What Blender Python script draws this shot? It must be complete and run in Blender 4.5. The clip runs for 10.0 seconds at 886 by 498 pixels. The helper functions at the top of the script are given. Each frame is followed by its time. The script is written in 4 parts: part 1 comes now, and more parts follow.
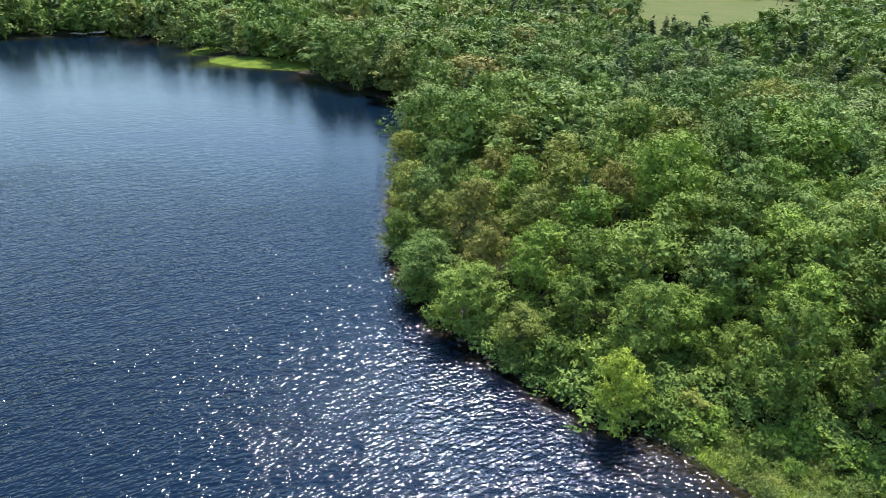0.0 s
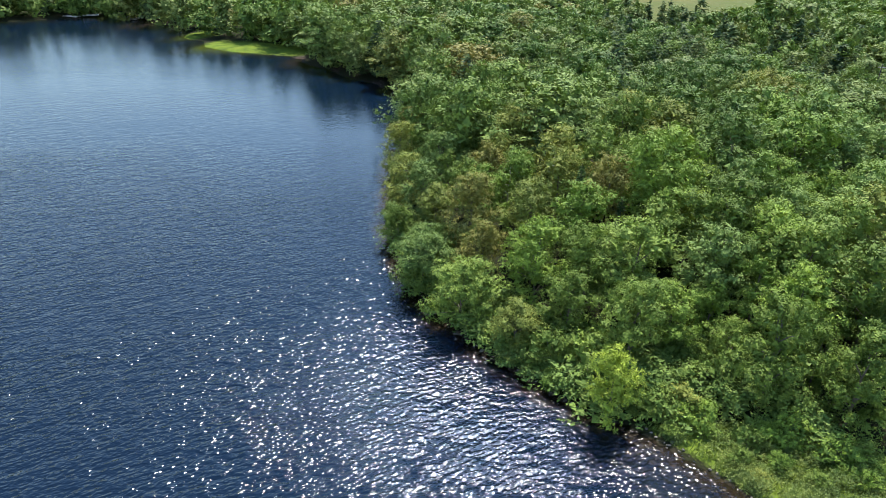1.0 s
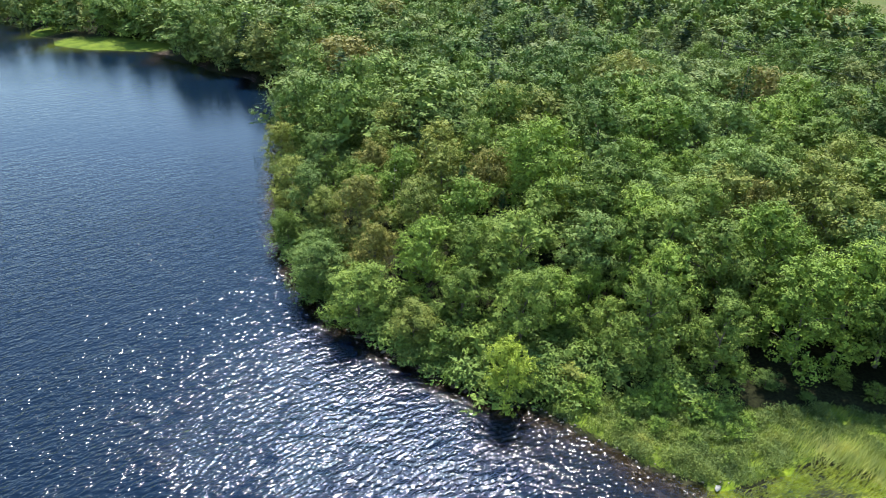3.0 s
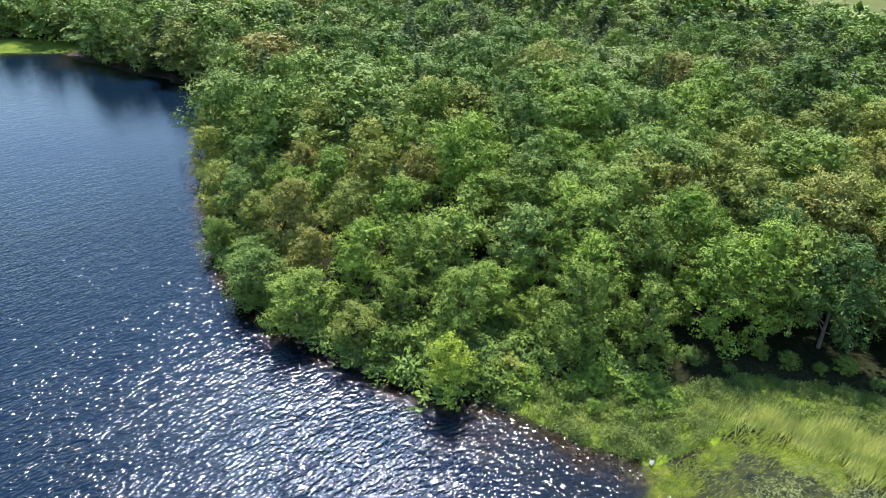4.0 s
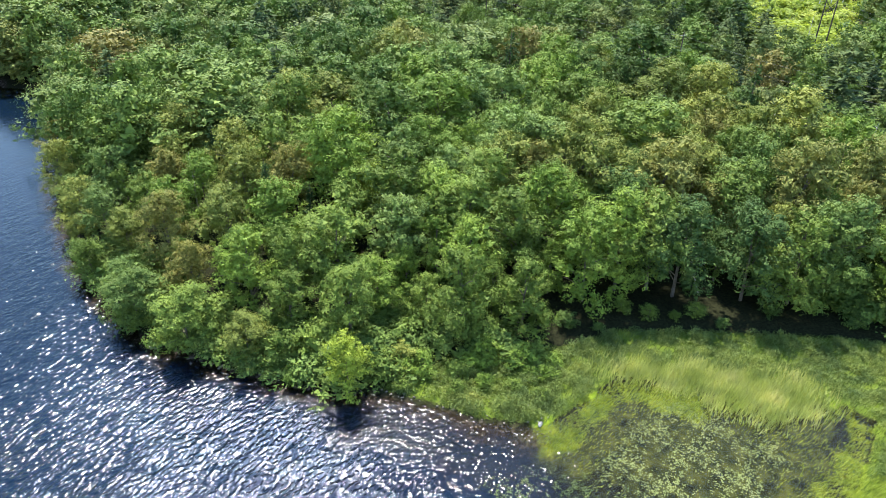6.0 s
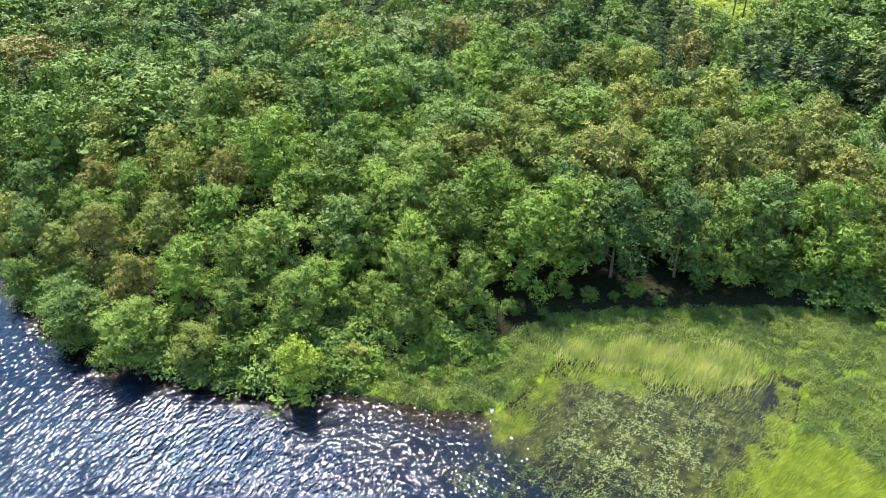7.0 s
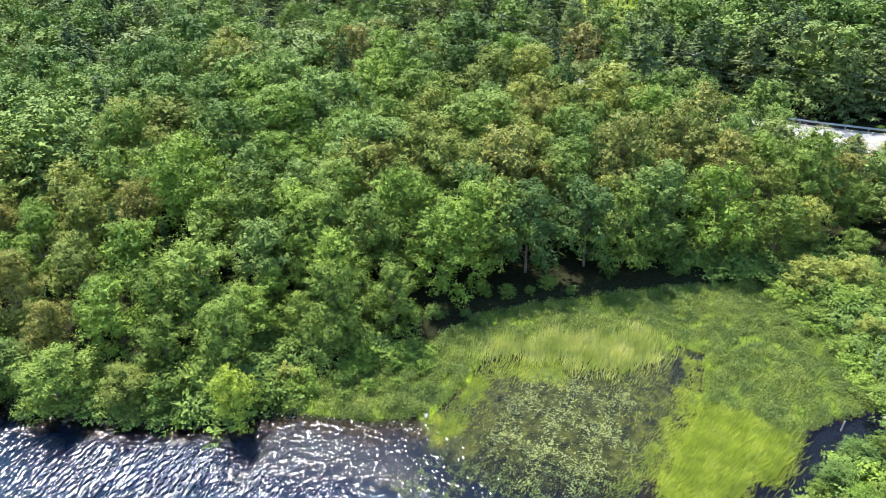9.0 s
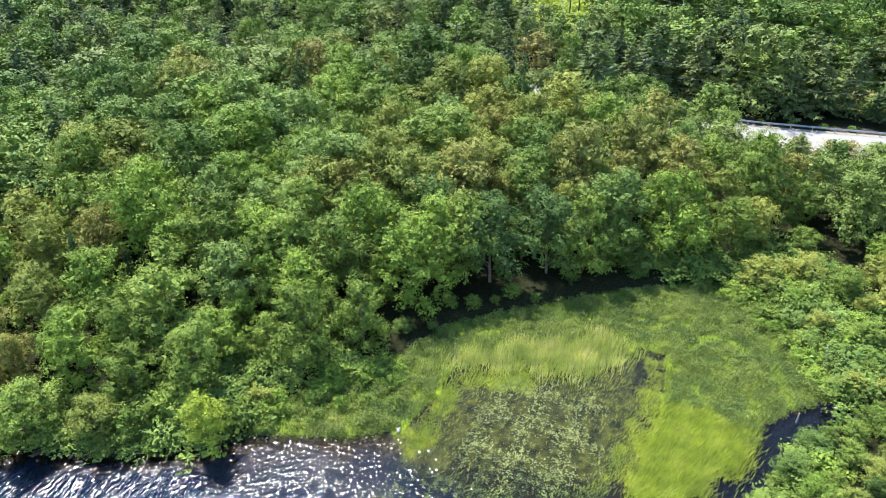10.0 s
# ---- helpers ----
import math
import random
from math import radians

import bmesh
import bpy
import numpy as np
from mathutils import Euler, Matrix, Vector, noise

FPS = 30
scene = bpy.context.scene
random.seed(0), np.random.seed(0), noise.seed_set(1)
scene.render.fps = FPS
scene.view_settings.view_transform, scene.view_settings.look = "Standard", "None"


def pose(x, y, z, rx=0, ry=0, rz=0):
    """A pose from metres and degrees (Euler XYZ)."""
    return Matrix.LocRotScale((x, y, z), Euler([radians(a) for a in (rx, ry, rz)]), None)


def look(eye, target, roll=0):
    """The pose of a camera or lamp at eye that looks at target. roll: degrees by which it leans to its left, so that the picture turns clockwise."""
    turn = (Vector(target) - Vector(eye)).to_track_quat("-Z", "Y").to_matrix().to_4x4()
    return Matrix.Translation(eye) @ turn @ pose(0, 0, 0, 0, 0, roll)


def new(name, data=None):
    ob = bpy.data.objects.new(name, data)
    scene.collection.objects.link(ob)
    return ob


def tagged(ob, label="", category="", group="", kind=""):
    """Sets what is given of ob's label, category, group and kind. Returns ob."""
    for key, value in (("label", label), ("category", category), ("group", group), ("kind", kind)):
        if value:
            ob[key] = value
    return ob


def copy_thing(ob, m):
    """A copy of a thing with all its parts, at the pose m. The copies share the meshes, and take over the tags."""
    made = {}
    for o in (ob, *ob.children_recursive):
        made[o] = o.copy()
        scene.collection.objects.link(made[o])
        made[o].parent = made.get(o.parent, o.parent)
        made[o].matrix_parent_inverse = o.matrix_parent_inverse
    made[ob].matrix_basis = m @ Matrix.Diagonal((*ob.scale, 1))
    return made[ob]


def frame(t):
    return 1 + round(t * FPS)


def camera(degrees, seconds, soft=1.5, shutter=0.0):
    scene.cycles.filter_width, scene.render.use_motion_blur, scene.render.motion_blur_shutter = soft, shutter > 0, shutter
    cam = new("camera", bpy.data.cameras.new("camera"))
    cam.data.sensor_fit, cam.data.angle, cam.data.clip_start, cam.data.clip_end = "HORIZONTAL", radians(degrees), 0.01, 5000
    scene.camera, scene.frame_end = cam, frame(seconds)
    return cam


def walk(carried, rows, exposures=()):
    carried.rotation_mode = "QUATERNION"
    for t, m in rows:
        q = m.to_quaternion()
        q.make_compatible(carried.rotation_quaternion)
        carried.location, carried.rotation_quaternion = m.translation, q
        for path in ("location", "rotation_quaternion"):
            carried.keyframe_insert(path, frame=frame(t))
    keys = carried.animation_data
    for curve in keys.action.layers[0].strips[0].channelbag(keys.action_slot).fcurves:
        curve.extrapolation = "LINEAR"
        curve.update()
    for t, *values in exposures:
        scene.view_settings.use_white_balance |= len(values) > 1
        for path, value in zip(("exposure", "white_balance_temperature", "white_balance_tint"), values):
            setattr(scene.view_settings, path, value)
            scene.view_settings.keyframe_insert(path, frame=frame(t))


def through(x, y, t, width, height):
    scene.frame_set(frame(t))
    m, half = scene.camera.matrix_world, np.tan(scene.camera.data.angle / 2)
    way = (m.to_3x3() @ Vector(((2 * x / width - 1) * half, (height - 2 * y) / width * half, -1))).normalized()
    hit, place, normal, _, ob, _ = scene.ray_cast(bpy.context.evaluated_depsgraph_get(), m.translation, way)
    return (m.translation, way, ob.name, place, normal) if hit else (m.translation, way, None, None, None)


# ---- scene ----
cam = camera(65.2, 10.0, soft=0.95)
PATH = [
    (0, (0.148, -0.1, 32.38), (0.129, 1.731, 31.575), 2.7),
    (0.5, (0.053, -0.303, 33.136), (0.037, 1.516, 32.305), 2.8),
    (1, (-0.056, -0.509, 33.903), (-0.059, 1.3, 33.05), 3.0),
    (1.5, (-0.176, -0.718, 34.679), (-0.148, 1.08, 33.805), 3.1),
    (2, (-0.306, -0.93, 35.465), (-0.185, 0.86, 34.58), 3.0),
    (2.5, (-0.445, -1.143, 36.257), (-0.224, 0.634, 35.366), 2.8),
    (4, (-0.902, -1.791, 38.665), (-0.402, -0.092, 37.736), 2.1),
    (4.5, (-1.062, -2.008, 39.473), (-0.479, -0.346, 38.527), 1.9),
    (5, (-1.224, -2.225, 40.282), (-0.562, -0.602, 39.319), 1.7),
    (5.5, (-1.387, -2.441, 41.091), (-0.649, -0.862, 40.109), 1.5),
    (7, (-1.862, -3.079, 43.502), (-0.922, -1.651, 42.465), 0.4),
    (7.5, (-2.012, -3.288, 44.296), (-1.02, -1.906, 43.246), -0.0),
    (8, (-2.155, -3.494, 45.084), (-1.12, -2.148, 44.027), -0.3),
    (8.5, (-2.29, -3.696, 45.863), (-1.214, -2.388, 44.799), -0.7),
    (9, (-2.415, -3.894, 46.633), (-1.301, -2.619, 45.569), -1.0),
    (9.5, (-2.529, -4.088, 47.392), (-1.376, -2.844, 46.332), -1.3),
    (10, (-2.631, -4.277, 48.14), (-1.44, -3.067, 47.084), -1.6),
]
walk(cam, [(t, look(eye, target, roll)) for t, eye, target, roll in PATH], [(0.0, 1.15), (4.0, 1.32), (8.0, 1.55), (10.0, 1.55)])

# ---------------------------------------------------------------- light
SUN_EL, SUN_AZ = 57.0, -15.0          # degrees up, degrees from +y towards -x
world = bpy.data.worlds.new("sky")
scene.world = world
world.use_nodes = True
wn = world.node_tree.nodes
sky = wn.new("ShaderNodeTexSky")
sky.sky_type, sky.sun_disc = "NISHITA", False
sky.sun_elevation, sky.sun_rotation = radians(SUN_EL), radians(-SUN_AZ)
sky.air_density, sky.dust_density, sky.ozone_density = 1.4, 0.05, 3.0
wn["Background"].inputs["Strength"].default_value = 0.15
world.node_tree.links.new(sky.outputs[0], wn["Background"].inputs["Color"])
sun = new("sun", bpy.data.lights.new("sun", "SUN"))
sun.data.energy, sun.data.angle, sun.data.color = 5.0, radians(0.53), (1.0, 0.95, 0.87)
sd = Vector((-math.sin(radians(SUN_AZ)) * math.cos(radians(SUN_EL)), math.cos(radians(SUN_AZ)) * math.cos(radians(SUN_EL)), math.sin(radians(SUN_EL))))
sun.matrix_world = look(sd * 200, (0, 0, 0))

# ---------------------------------------------------------------- materials


def nodes_of(name):
    mat = bpy.data.materials.new(name)
    mat.use_nodes = True
    return mat, mat.node_tree.nodes, mat.node_tree.links, mat.node_tree.nodes["Principled BSDF"]


def noise_node(n, l, scale, detail=3.0, rough=0.55, coords=None, stretch=None):
    tex = n.new("ShaderNodeTexNoise")
    tex.inputs["Scale"].default_value, tex.inputs["Detail"].default_value, tex.inputs["Roughness"].default_value = scale, detail, rough
    if coords is None:
        coords = n.new("ShaderNodeTexCoord").outputs["Object"]
    if stretch:
        mp = n.new("ShaderNodeMapping")
        mp.vector_type = "TEXTURE"
        mp.inputs["Rotation"].default_value = (0, 0, radians(stretch[0]))
        mp.inputs["Scale"].default_value = (stretch[1], stretch[2], 1)
        l.new(coords, mp.inputs["Vector"])
        coords = mp.outputs["Vector"]
    l.new(coords, tex.inputs["Vector"])
    return tex


def ramp_node(n, l, fac, stops):
    r = n.new("ShaderNodeValToRGB")
    els = r.color_ramp.elements
    while len(els) < len(stops):
        els.new(0.5)
    for e, (p, c) in zip(els, stops):
        e.position, e.color = p, (*c, 1)
    l.new(fac, r.inputs["Fac"])
    return r


def mix_node(n, l, fac, a, b, mode="MIX"):
    m = n.new("ShaderNodeMix")
    m.data_type, m.blend_type = "RGBA", mode
    for sock, val in ((m.inputs["Factor"], fac), (m.inputs["A"], a), (m.inputs["B"], b)):
        if isinstance(val, (int, float)):
            sock.default_value = val
        elif isinstance(val, tuple):
            sock.default_value = (*val, 1)
        else:
            l.new(val, sock)
    return m.outputs["Result"]


def math_node(n, l, op, a, b=0.0, clamp=False):
    m = n.new("ShaderNodeMath")
    m.operation, m.use_clamp = op, clamp
    for sock, val in ((m.inputs[0], a), (m.inputs[1], b)):
        if isinstance(val, (int, float)):
            sock.default_value = val
        else:
            l.new(val, sock)
    return m.outputs[0]


def bump_node(n, l, height, strength, distance, out):
    b = n.new("ShaderNodeBump")
    b.inputs["Strength"].default_value, b.inputs["Distance"].default_value = strength, distance
    l.new(height, b.inputs["Height"])
    l.new(b.outputs["Normal"], out)
    return b


def simple_mat(name, dark, light, scale, rough=0.8, metal=0.0, bump=0.3, dist=0.02, second=0.0):
    """A surface with variation at two scales and fine relief."""
    mat, n, l, p = nodes_of(name)
    fine, broad = noise_node(n, l, scale, 6), noise_node(n, l, scale * 0.13, 3)
    f = math_node(n, l, "ADD", math_node(n, l, "MULTIPLY", fine.outputs[0], 0.6), math_node(n, l, "MULTIPLY", broad.outputs[0], 0.4))
    r = ramp_node(n, l, f, [(0.36, dark), (0.64, light)])
    l.new(r.outputs[0], p.inputs["Base Color"])
    p.inputs["Roughness"].default_value, p.inputs["Metallic"].default_value = rough, metal
    bump_node(n, l, fine.outputs[0], bump, dist, p.inputs["Normal"])
    return mat


def leaf_mat(name, a, b, source="object", rough=0.5, through=0.08, stops=None):
    """Leaves: colour between a and b by tree, lighter and darker by leaf, with light coming through them."""
    mat, n, l, p = nodes_of(name)
    if source == "object":
        pick = n.new("ShaderNodeObjectInfo").outputs["Random"]
    else:
        at = n.new("ShaderNodeAttribute")
        at.attribute_name = "tint"
        pick = at.outputs["Fac"]
    stops = stops or [(0.0, tuple(0.84 * v for v in a)), (0.5, tuple(0.5 * (v + w) for v, w in zip(a, b))), (1.0, tuple(1.14 * v for v in b))]
    col = ramp_node(n, l, pick, stops).outputs[0]
    leaf = n.new("ShaderNodeNewGeometry").outputs["Random Per Island"]
    vary = ramp_node(n, l, leaf, [(0.0, (0.74, 0.73, 0.70)), (0.5, (0.97, 0.95, 0.95)), (1.0, (1.22, 1.15, 1.12))] if through < 0.2 else [(0.0, (0.86, 0.87, 0.85)), (0.5, (1.0, 1.0, 0.97)), (1.0, (1.15, 1.14, 1.08))]).outputs[0]
    col = mix_node(n, l, 1.0, col, vary, "MULTIPLY")
    patch = noise_node(n, l, 0.9, 2)
    pv = ramp_node(n, l, patch.outputs[0], [(0.3, (0.80, 0.81, 0.82)), (0.7, (1.23, 1.16, 0.99))]).outputs[0]
    col = mix_node(n, l, 1.0, col, pv, "MULTIPLY")
    l.new(col, p.inputs["Base Color"])
    p.inputs["Roughness"].default_value = rough + 0.15
    p.inputs["Specular IOR Level"].default_value = 0.18 if through > 0.2 else 0.1
    tr = n.new("ShaderNodeBsdfTranslucent")
    tc = mix_node(n, l, 1.0, col, (1.12, 1.15, 0.75), "MULTIPLY")
    l.new(tc, tr.inputs["Color"])
    mx = n.new("ShaderNodeMixShader")
    mx.inputs[0].default_value = through
    l.new(p.outputs[0], mx.inputs[1])
    l.new(tr.outputs[0], mx.inputs[2])
    l.new(mx.outputs[0], n["Material Output"].inputs["Surface"])
    return mat


LEAVES = {
    "green": leaf_mat("leaves_green", (0.104, 0.168, 0.034), (0.146, 0.216, 0.045)),
    "bright": leaf_mat("leaves_bright", (0.128, 0.218, 0.038), (0.165, 0.250, 0.044)),
    "lime": leaf_mat("leaves_lime", (0.222, 0.308, 0.044), (0.238, 0.318, 0.047)),
    "olive": leaf_mat("leaves_olive", (0.158, 0.208, 0.048), (0.205, 0.235, 0.054)),
    "rust": leaf_mat("leaves_rust", (0.178, 0.198, 0.052), (0.205, 0.198, 0.055)),
    "pale": leaf_mat("leaves_pale", (0.128, 0.206, 0.056), (0.160, 0.240, 0.068)),
    "tan": leaf_mat("leaves_tan", (0.182, 0.212, 0.060), (0.212, 0.228, 0.064)),
    "blue": leaf_mat("leaves_blue", (0.080, 0.145, 0.044), (0.100, 0.168, 0.052)),
    "dark": leaf_mat("leaves_dark", (0.064, 0.118, 0.032), (0.090, 0.150, 0.038)),
}
NEEDLES = leaf_mat("needles", (0.033, 0.070, 0.021), (0.054, 0.098, 0.028), rough=0.6, through=0.15)
MIXED = [(0.0, (0.072, 0.132, 0.034)), (0.2, (0.102, 0.170, 0.040)), (0.45, (0.132, 0.205, 0.046)), (0.62, (0.138, 0.200, 0.058)),
         (0.78, (0.134, 0.185, 0.062)), (0.9, (0.160, 0.192, 0.050)), (1.0, (0.190, 0.184, 0.058))]
WOODS = leaf_mat("leaves_of_woods", None, None, "tint", stops=MIXED)
WOODS_DARK = leaf_mat("needles_of_woods", None, None, "tint", rough=0.6, through=0.12,
                      stops=[(0.0, (0.046, 0.080, 0.032)), (0.6, (0.076, 0.120, 0.045)), (1.0, (0.115, 0.152, 0.056))])
SEDGE = leaf_mat("sedge", None, None, "tint", through=0.27, stops=[(0.0, (0.098, 0.148, 0.048)), (0.5, (0.150, 0.202, 0.056)), (1.0, (0.200, 0.250, 0.066))])
REED = leaf_mat("reed", None, None, "tint", through=0.27, stops=[(0.0, (0.25, 0.31, 0.08)), (0.6, (0.39, 0.43, 0.14)), (1.0, (0.52, 0.50, 0.22))])
GRASS = leaf_mat("bright_grass", None, None, "tint", through=0.4, stops=[(0.0, (0.215, 0.29, 0.050)), (0.5, (0.315, 0.385, 0.072)), (1.0, (0.40, 0.45, 0.11))])
PAD = leaf_mat("lily_pad", None, None, "tint", rough=0.35, through=0.1, stops=[(0.0, (0.10, 0.14, 0.05)), (0.6, (0.155, 0.195, 0.075)), (1.0, (0.24, 0.27, 0.13))])
BARK = simple_mat("bark", (0.055, 0.042, 0.032), (0.16, 0.135, 0.11), 9, 0.9, bump=0.6)
DEADWOOD = simple_mat("weathered_wood", (0.24, 0.22, 0.20), (0.46, 0.44, 0.41), 8, 0.85, bump=0.5)
STONE = simple_mat("stone", (0.07, 0.06, 0.048), (0.20, 0.175, 0.145), 5, 0.85, bump=0.5)
PALE_STONE = simple_mat("pale_stone", (0.16, 0.152, 0.136), (0.28, 0.268, 0.24), 5, 0.8, bump=0.4)
ASPHALT = simple_mat("sunbleached_asphalt", (0.17, 0.167, 0.158), (0.24, 0.235, 0.222), 30, 0.9, bump=0.2, dist=0.005)
GRAVEL = simple_mat("gravel", (0.13, 0.118, 0.10), (0.27, 0.25, 0.22), 14, 0.95, bump=0.6)
STEEL = simple_mat("galvanised_steel", (0.50, 0.52, 0.53), (0.66, 0.67, 0.68), 6, 0.45, 0.8, bump=0.1)
CREOSOTE = simple_mat("creosoted_pole", (0.030, 0.024, 0.020), (0.085, 0.070, 0.058), 6, 0.9, bump=0.4)
CABLE = simple_mat("cable", (0.10, 0.10, 0.10), (0.18, 0.18, 0.18), 3, 0.6)
PLANK = simple_mat("grey_plank", (0.42, 0.40, 0.37), (0.66, 0.64, 0.60), 7, 0.8, bump=0.3)
PAINT = simple_mat("white_paint", (0.70, 0.71, 0.72), (0.80, 0.80, 0.80), 4, 0.5, bump=0.05)
LINE = simple_mat("yellow_line", (0.55, 0.42, 0.12), (0.66, 0.50, 0.16), 12, 0.8, bump=0.1, dist=0.003)

# lake water: peaty blue where it is deep, clear to the bottom along the shore, ripples at three sizes, stronger and weaker in wind patches
WATER, n, l, p = nodes_of("lake_water")
n.remove(p)
clear, gloss, blend, fres = n.new("ShaderNodeBsdfTransparent"), n.new("ShaderNodeBsdfGlossy"), n.new("ShaderNodeMixShader"), n.new("ShaderNodeFresnel")
body, depth, murk = n.new("ShaderNodeBsdfDiffuse"), n.new("ShaderNodeAttribute"), n.new("ShaderNodeMixShader")
clear.inputs["Color"].default_value = (0.60, 0.56, 0.48, 1)
body.inputs["Color"].default_value = (0.0022, 0.0076, 0.0180, 1)
depth.attribute_name = "depth"
gloss.distribution = "BECKMANN"
gloss.inputs["Roughness"].default_value = 0.145
fres.inputs["IOR"].default_value = 1.333
l.new(depth.outputs["Fac"], murk.inputs[0])
l.new(clear.outputs[0], murk.inputs[1])
l.new(body.outputs[0], murk.inputs[2])
l.new(fres.outputs[0], blend.inputs[0])
l.new(murk.outputs[0], blend.inputs[1])
l.new(gloss.outputs[0], blend.inputs[2])
l.new(blend.outputs[0], n["Material Output"].inputs["Surface"])
gusts = noise_node(n, l, 0.035, 3, stretch=(30, 2.2, 1.0))
gust = ramp_node(n, l, gusts.outputs[0], [(0.33, (0.6, 0.6, 0.6)), (0.68, (1.2, 1.2, 1.2))]).outputs[0]
riffle = noise_node(n, l, 0.16, 3)
patch = ramp_node(n, l, riffle.outputs[0], [(0.48, (0.7, 0.7, 0.7)), (0.66, (1.2, 1.2, 1.2))]).outputs[0]
swell = noise_node(n, l, 0.8, 2, stretch=(32, 1.5, 0.9))
chop = noise_node(n, l, 2.7, 1, stretch=(32, 1.45, 0.85))
fine = noise_node(n, l, 5.5, 1, stretch=(30, 1.4, 0.85))
hgt = math_node(n, l, "ADD", math_node(n, l, "MULTIPLY", swell.outputs[0], 0.31), math_node(n, l, "MULTIPLY", chop.outputs[0], 0.17))
hgt = math_node(n, l, "ADD", hgt, math_node(n, l, "MULTIPLY", math_node(n, l, "MULTIPLY", fine.outputs[0], 0.012), patch))
hgt = math_node(n, l, "MULTIPLY", hgt, gust)
# the bay and the creek lie in the lee of the wood
place = n.new("ShaderNodeSeparateXYZ")
l.new(n.new("ShaderNodeTexCoord").outputs["Object"], place.inputs[0])
lee = n.new("ShaderNodeMapRange")
for k, v in (("From Min", 19.0), ("From Max", 31.0), ("To Min", 1.0), ("To Max", 0.38)):
    lee.inputs[k].default_value = v
l.new(place.outputs["X"], lee.inputs["Value"])
hgt = math_node(n, l, "MULTIPLY", hgt, lee.outputs[0])
# calmer towards the far, sheltered shore
calm = n.new("ShaderNodeMapRange")
for k, v in (("From Min", 42.0), ("From Max", 112.0), ("To Min", 1.0), ("To Max", 0.15)):
    calm.inputs[k].default_value = v
l.new(place.outputs["Y"], calm.inputs["Value"])
hgt = math_node(n, l, "MULTIPLY", hgt, calm.outputs[0])
ripples = bump_node(n, l, hgt, 1.0, 1.0, gloss.inputs["Normal"])
l.new(ripples.outputs["Normal"], fres.inputs["Normal"])
l.new(ripples.outputs["Normal"], body.inputs["Normal"])

# ground: forest floor, marsh turf, dry field, shore gravel and lake mud by zone
GROUND, n, l, p = nodes_of("ground")
zone = n.new("ShaderNodeAttribute")
zone.attribute_name = "zone"
sep = n.new("ShaderNodeSeparateColor")
l.new(zone.outputs["Color"], sep.inputs[0])
g1, g2, g3 = noise_node(n, l, 4.0, 5), noise_node(n, l, 0.35, 4), noise_node(n, l, 0.05, 3)
# forest floor coloured near black, which puts in shade between the trees
shaded_floor_c = ramp_node(n, l, g1.outputs[0], [(0.3, (0.008, 0.009, 0.005)), (0.7, (0.024, 0.027, 0.011))]).outputs[0]
turf_c = ramp_node(n, l, g2.outputs[0], [(0.3, (0.05, 0.075, 0.014)), (0.55, (0.09, 0.13, 0.016)), (0.75, (0.13, 0.155, 0.025))]).outputs[0]
field_c = mix_node(n, l, 0.5, ramp_node(n, l, g2.outputs[0], [(0.3, (0.050, 0.075, 0.018)), (0.7, (0.088, 0.095, 0.028))]).outputs[0],
                   ramp_node(n, l, g3.outputs[0], [(0.3, (0.055, 0.082, 0.020)), (0.7, (0.115, 0.102, 0.042))]).outputs[0])
rocks = n.new("ShaderNodeTexVoronoi")
rocks.inputs["Scale"].default_value = 3.2
l.new(n.new("ShaderNodeTexCoord").outputs["Object"], rocks.inputs["Vector"])
grav_c = ramp_node(n, l, rocks.outputs["Color"], [(0.2, (0.018, 0.013, 0.009)), (0.65, (0.046, 0.035, 0.026)), (0.97, (0.13, 0.112, 0.095))]).outputs[0]
mud_c = ramp_node(n, l, g1.outputs[0], [(0.3, (0.010, 0.009, 0.007)), (0.7, (0.024, 0.021, 0.015))]).outputs[0]
edge = math_node(n, l, "MULTIPLY", math_node(n, l, "SUBTRACT", g1.outputs[0], 0.5), 0.7)


def zone_mask(channel):
    v = math_node(n, l, "ADD", sep.outputs[channel], edge)
    return ramp_node(n, l, v, [(0.35, (0, 0, 0)), (0.65, (1, 1, 1))]).outputs[0]


col = mix_node(n, l, zone_mask("Red"), shaded_floor_c, turf_c)
col = mix_node(n, l, zone_mask("Green"), col, field_c)
weed = n.new("ShaderNodeAttribute")
weed.attribute_name = "weed"
weed_n = noise_node(n, l, 0.9, 5)
weed_c = ramp_node(n, l, weed_n.outputs[0], [(0.32, (0.012, 0.015, 0.006)), (0.5, (0.042, 0.052, 0.012)), (0.7, (0.100, 0.118, 0.024))]).outputs[0]
bloom = n.new("ShaderNodeAttribute")
bloom.attribute_name = "bloom"
bloom_c = ramp_node(n, l, weed_n.outputs[0], [(0.3, (0.05, 0.085, 0.012)), (0.5, (0.14, 0.20, 0.014)), (0.7, (0.25, 0.29, 0.03))]).outputs[0]
weed_c = mix_node(n, l, ramp_node(n, l, math_node(n, l, "ADD", bloom.outputs["Fac"], edge), [(0.3, (0, 0, 0)), (0.7, (1, 1, 1))]).outputs[0], weed_c, bloom_c)
weedv = math_node(n, l, "ADD", weed.outputs["Fac"], edge)
at = n.new("ShaderNodeAttribute")
at.attribute_name = "bed"
bedv = math_node(n, l, "ADD", at.outputs["Fac"], math_node(n, l, "MULTIPLY", edge, 0.7))
col = mix_node(n, l, ramp_node(n, l, bedv, [(0.45, (0, 0, 0)), (0.6, (1, 1, 1))]).outputs[0], col, mud_c)
peat = math_node(n, l, "SUBTRACT", at.outputs["Fac"], 1.0)
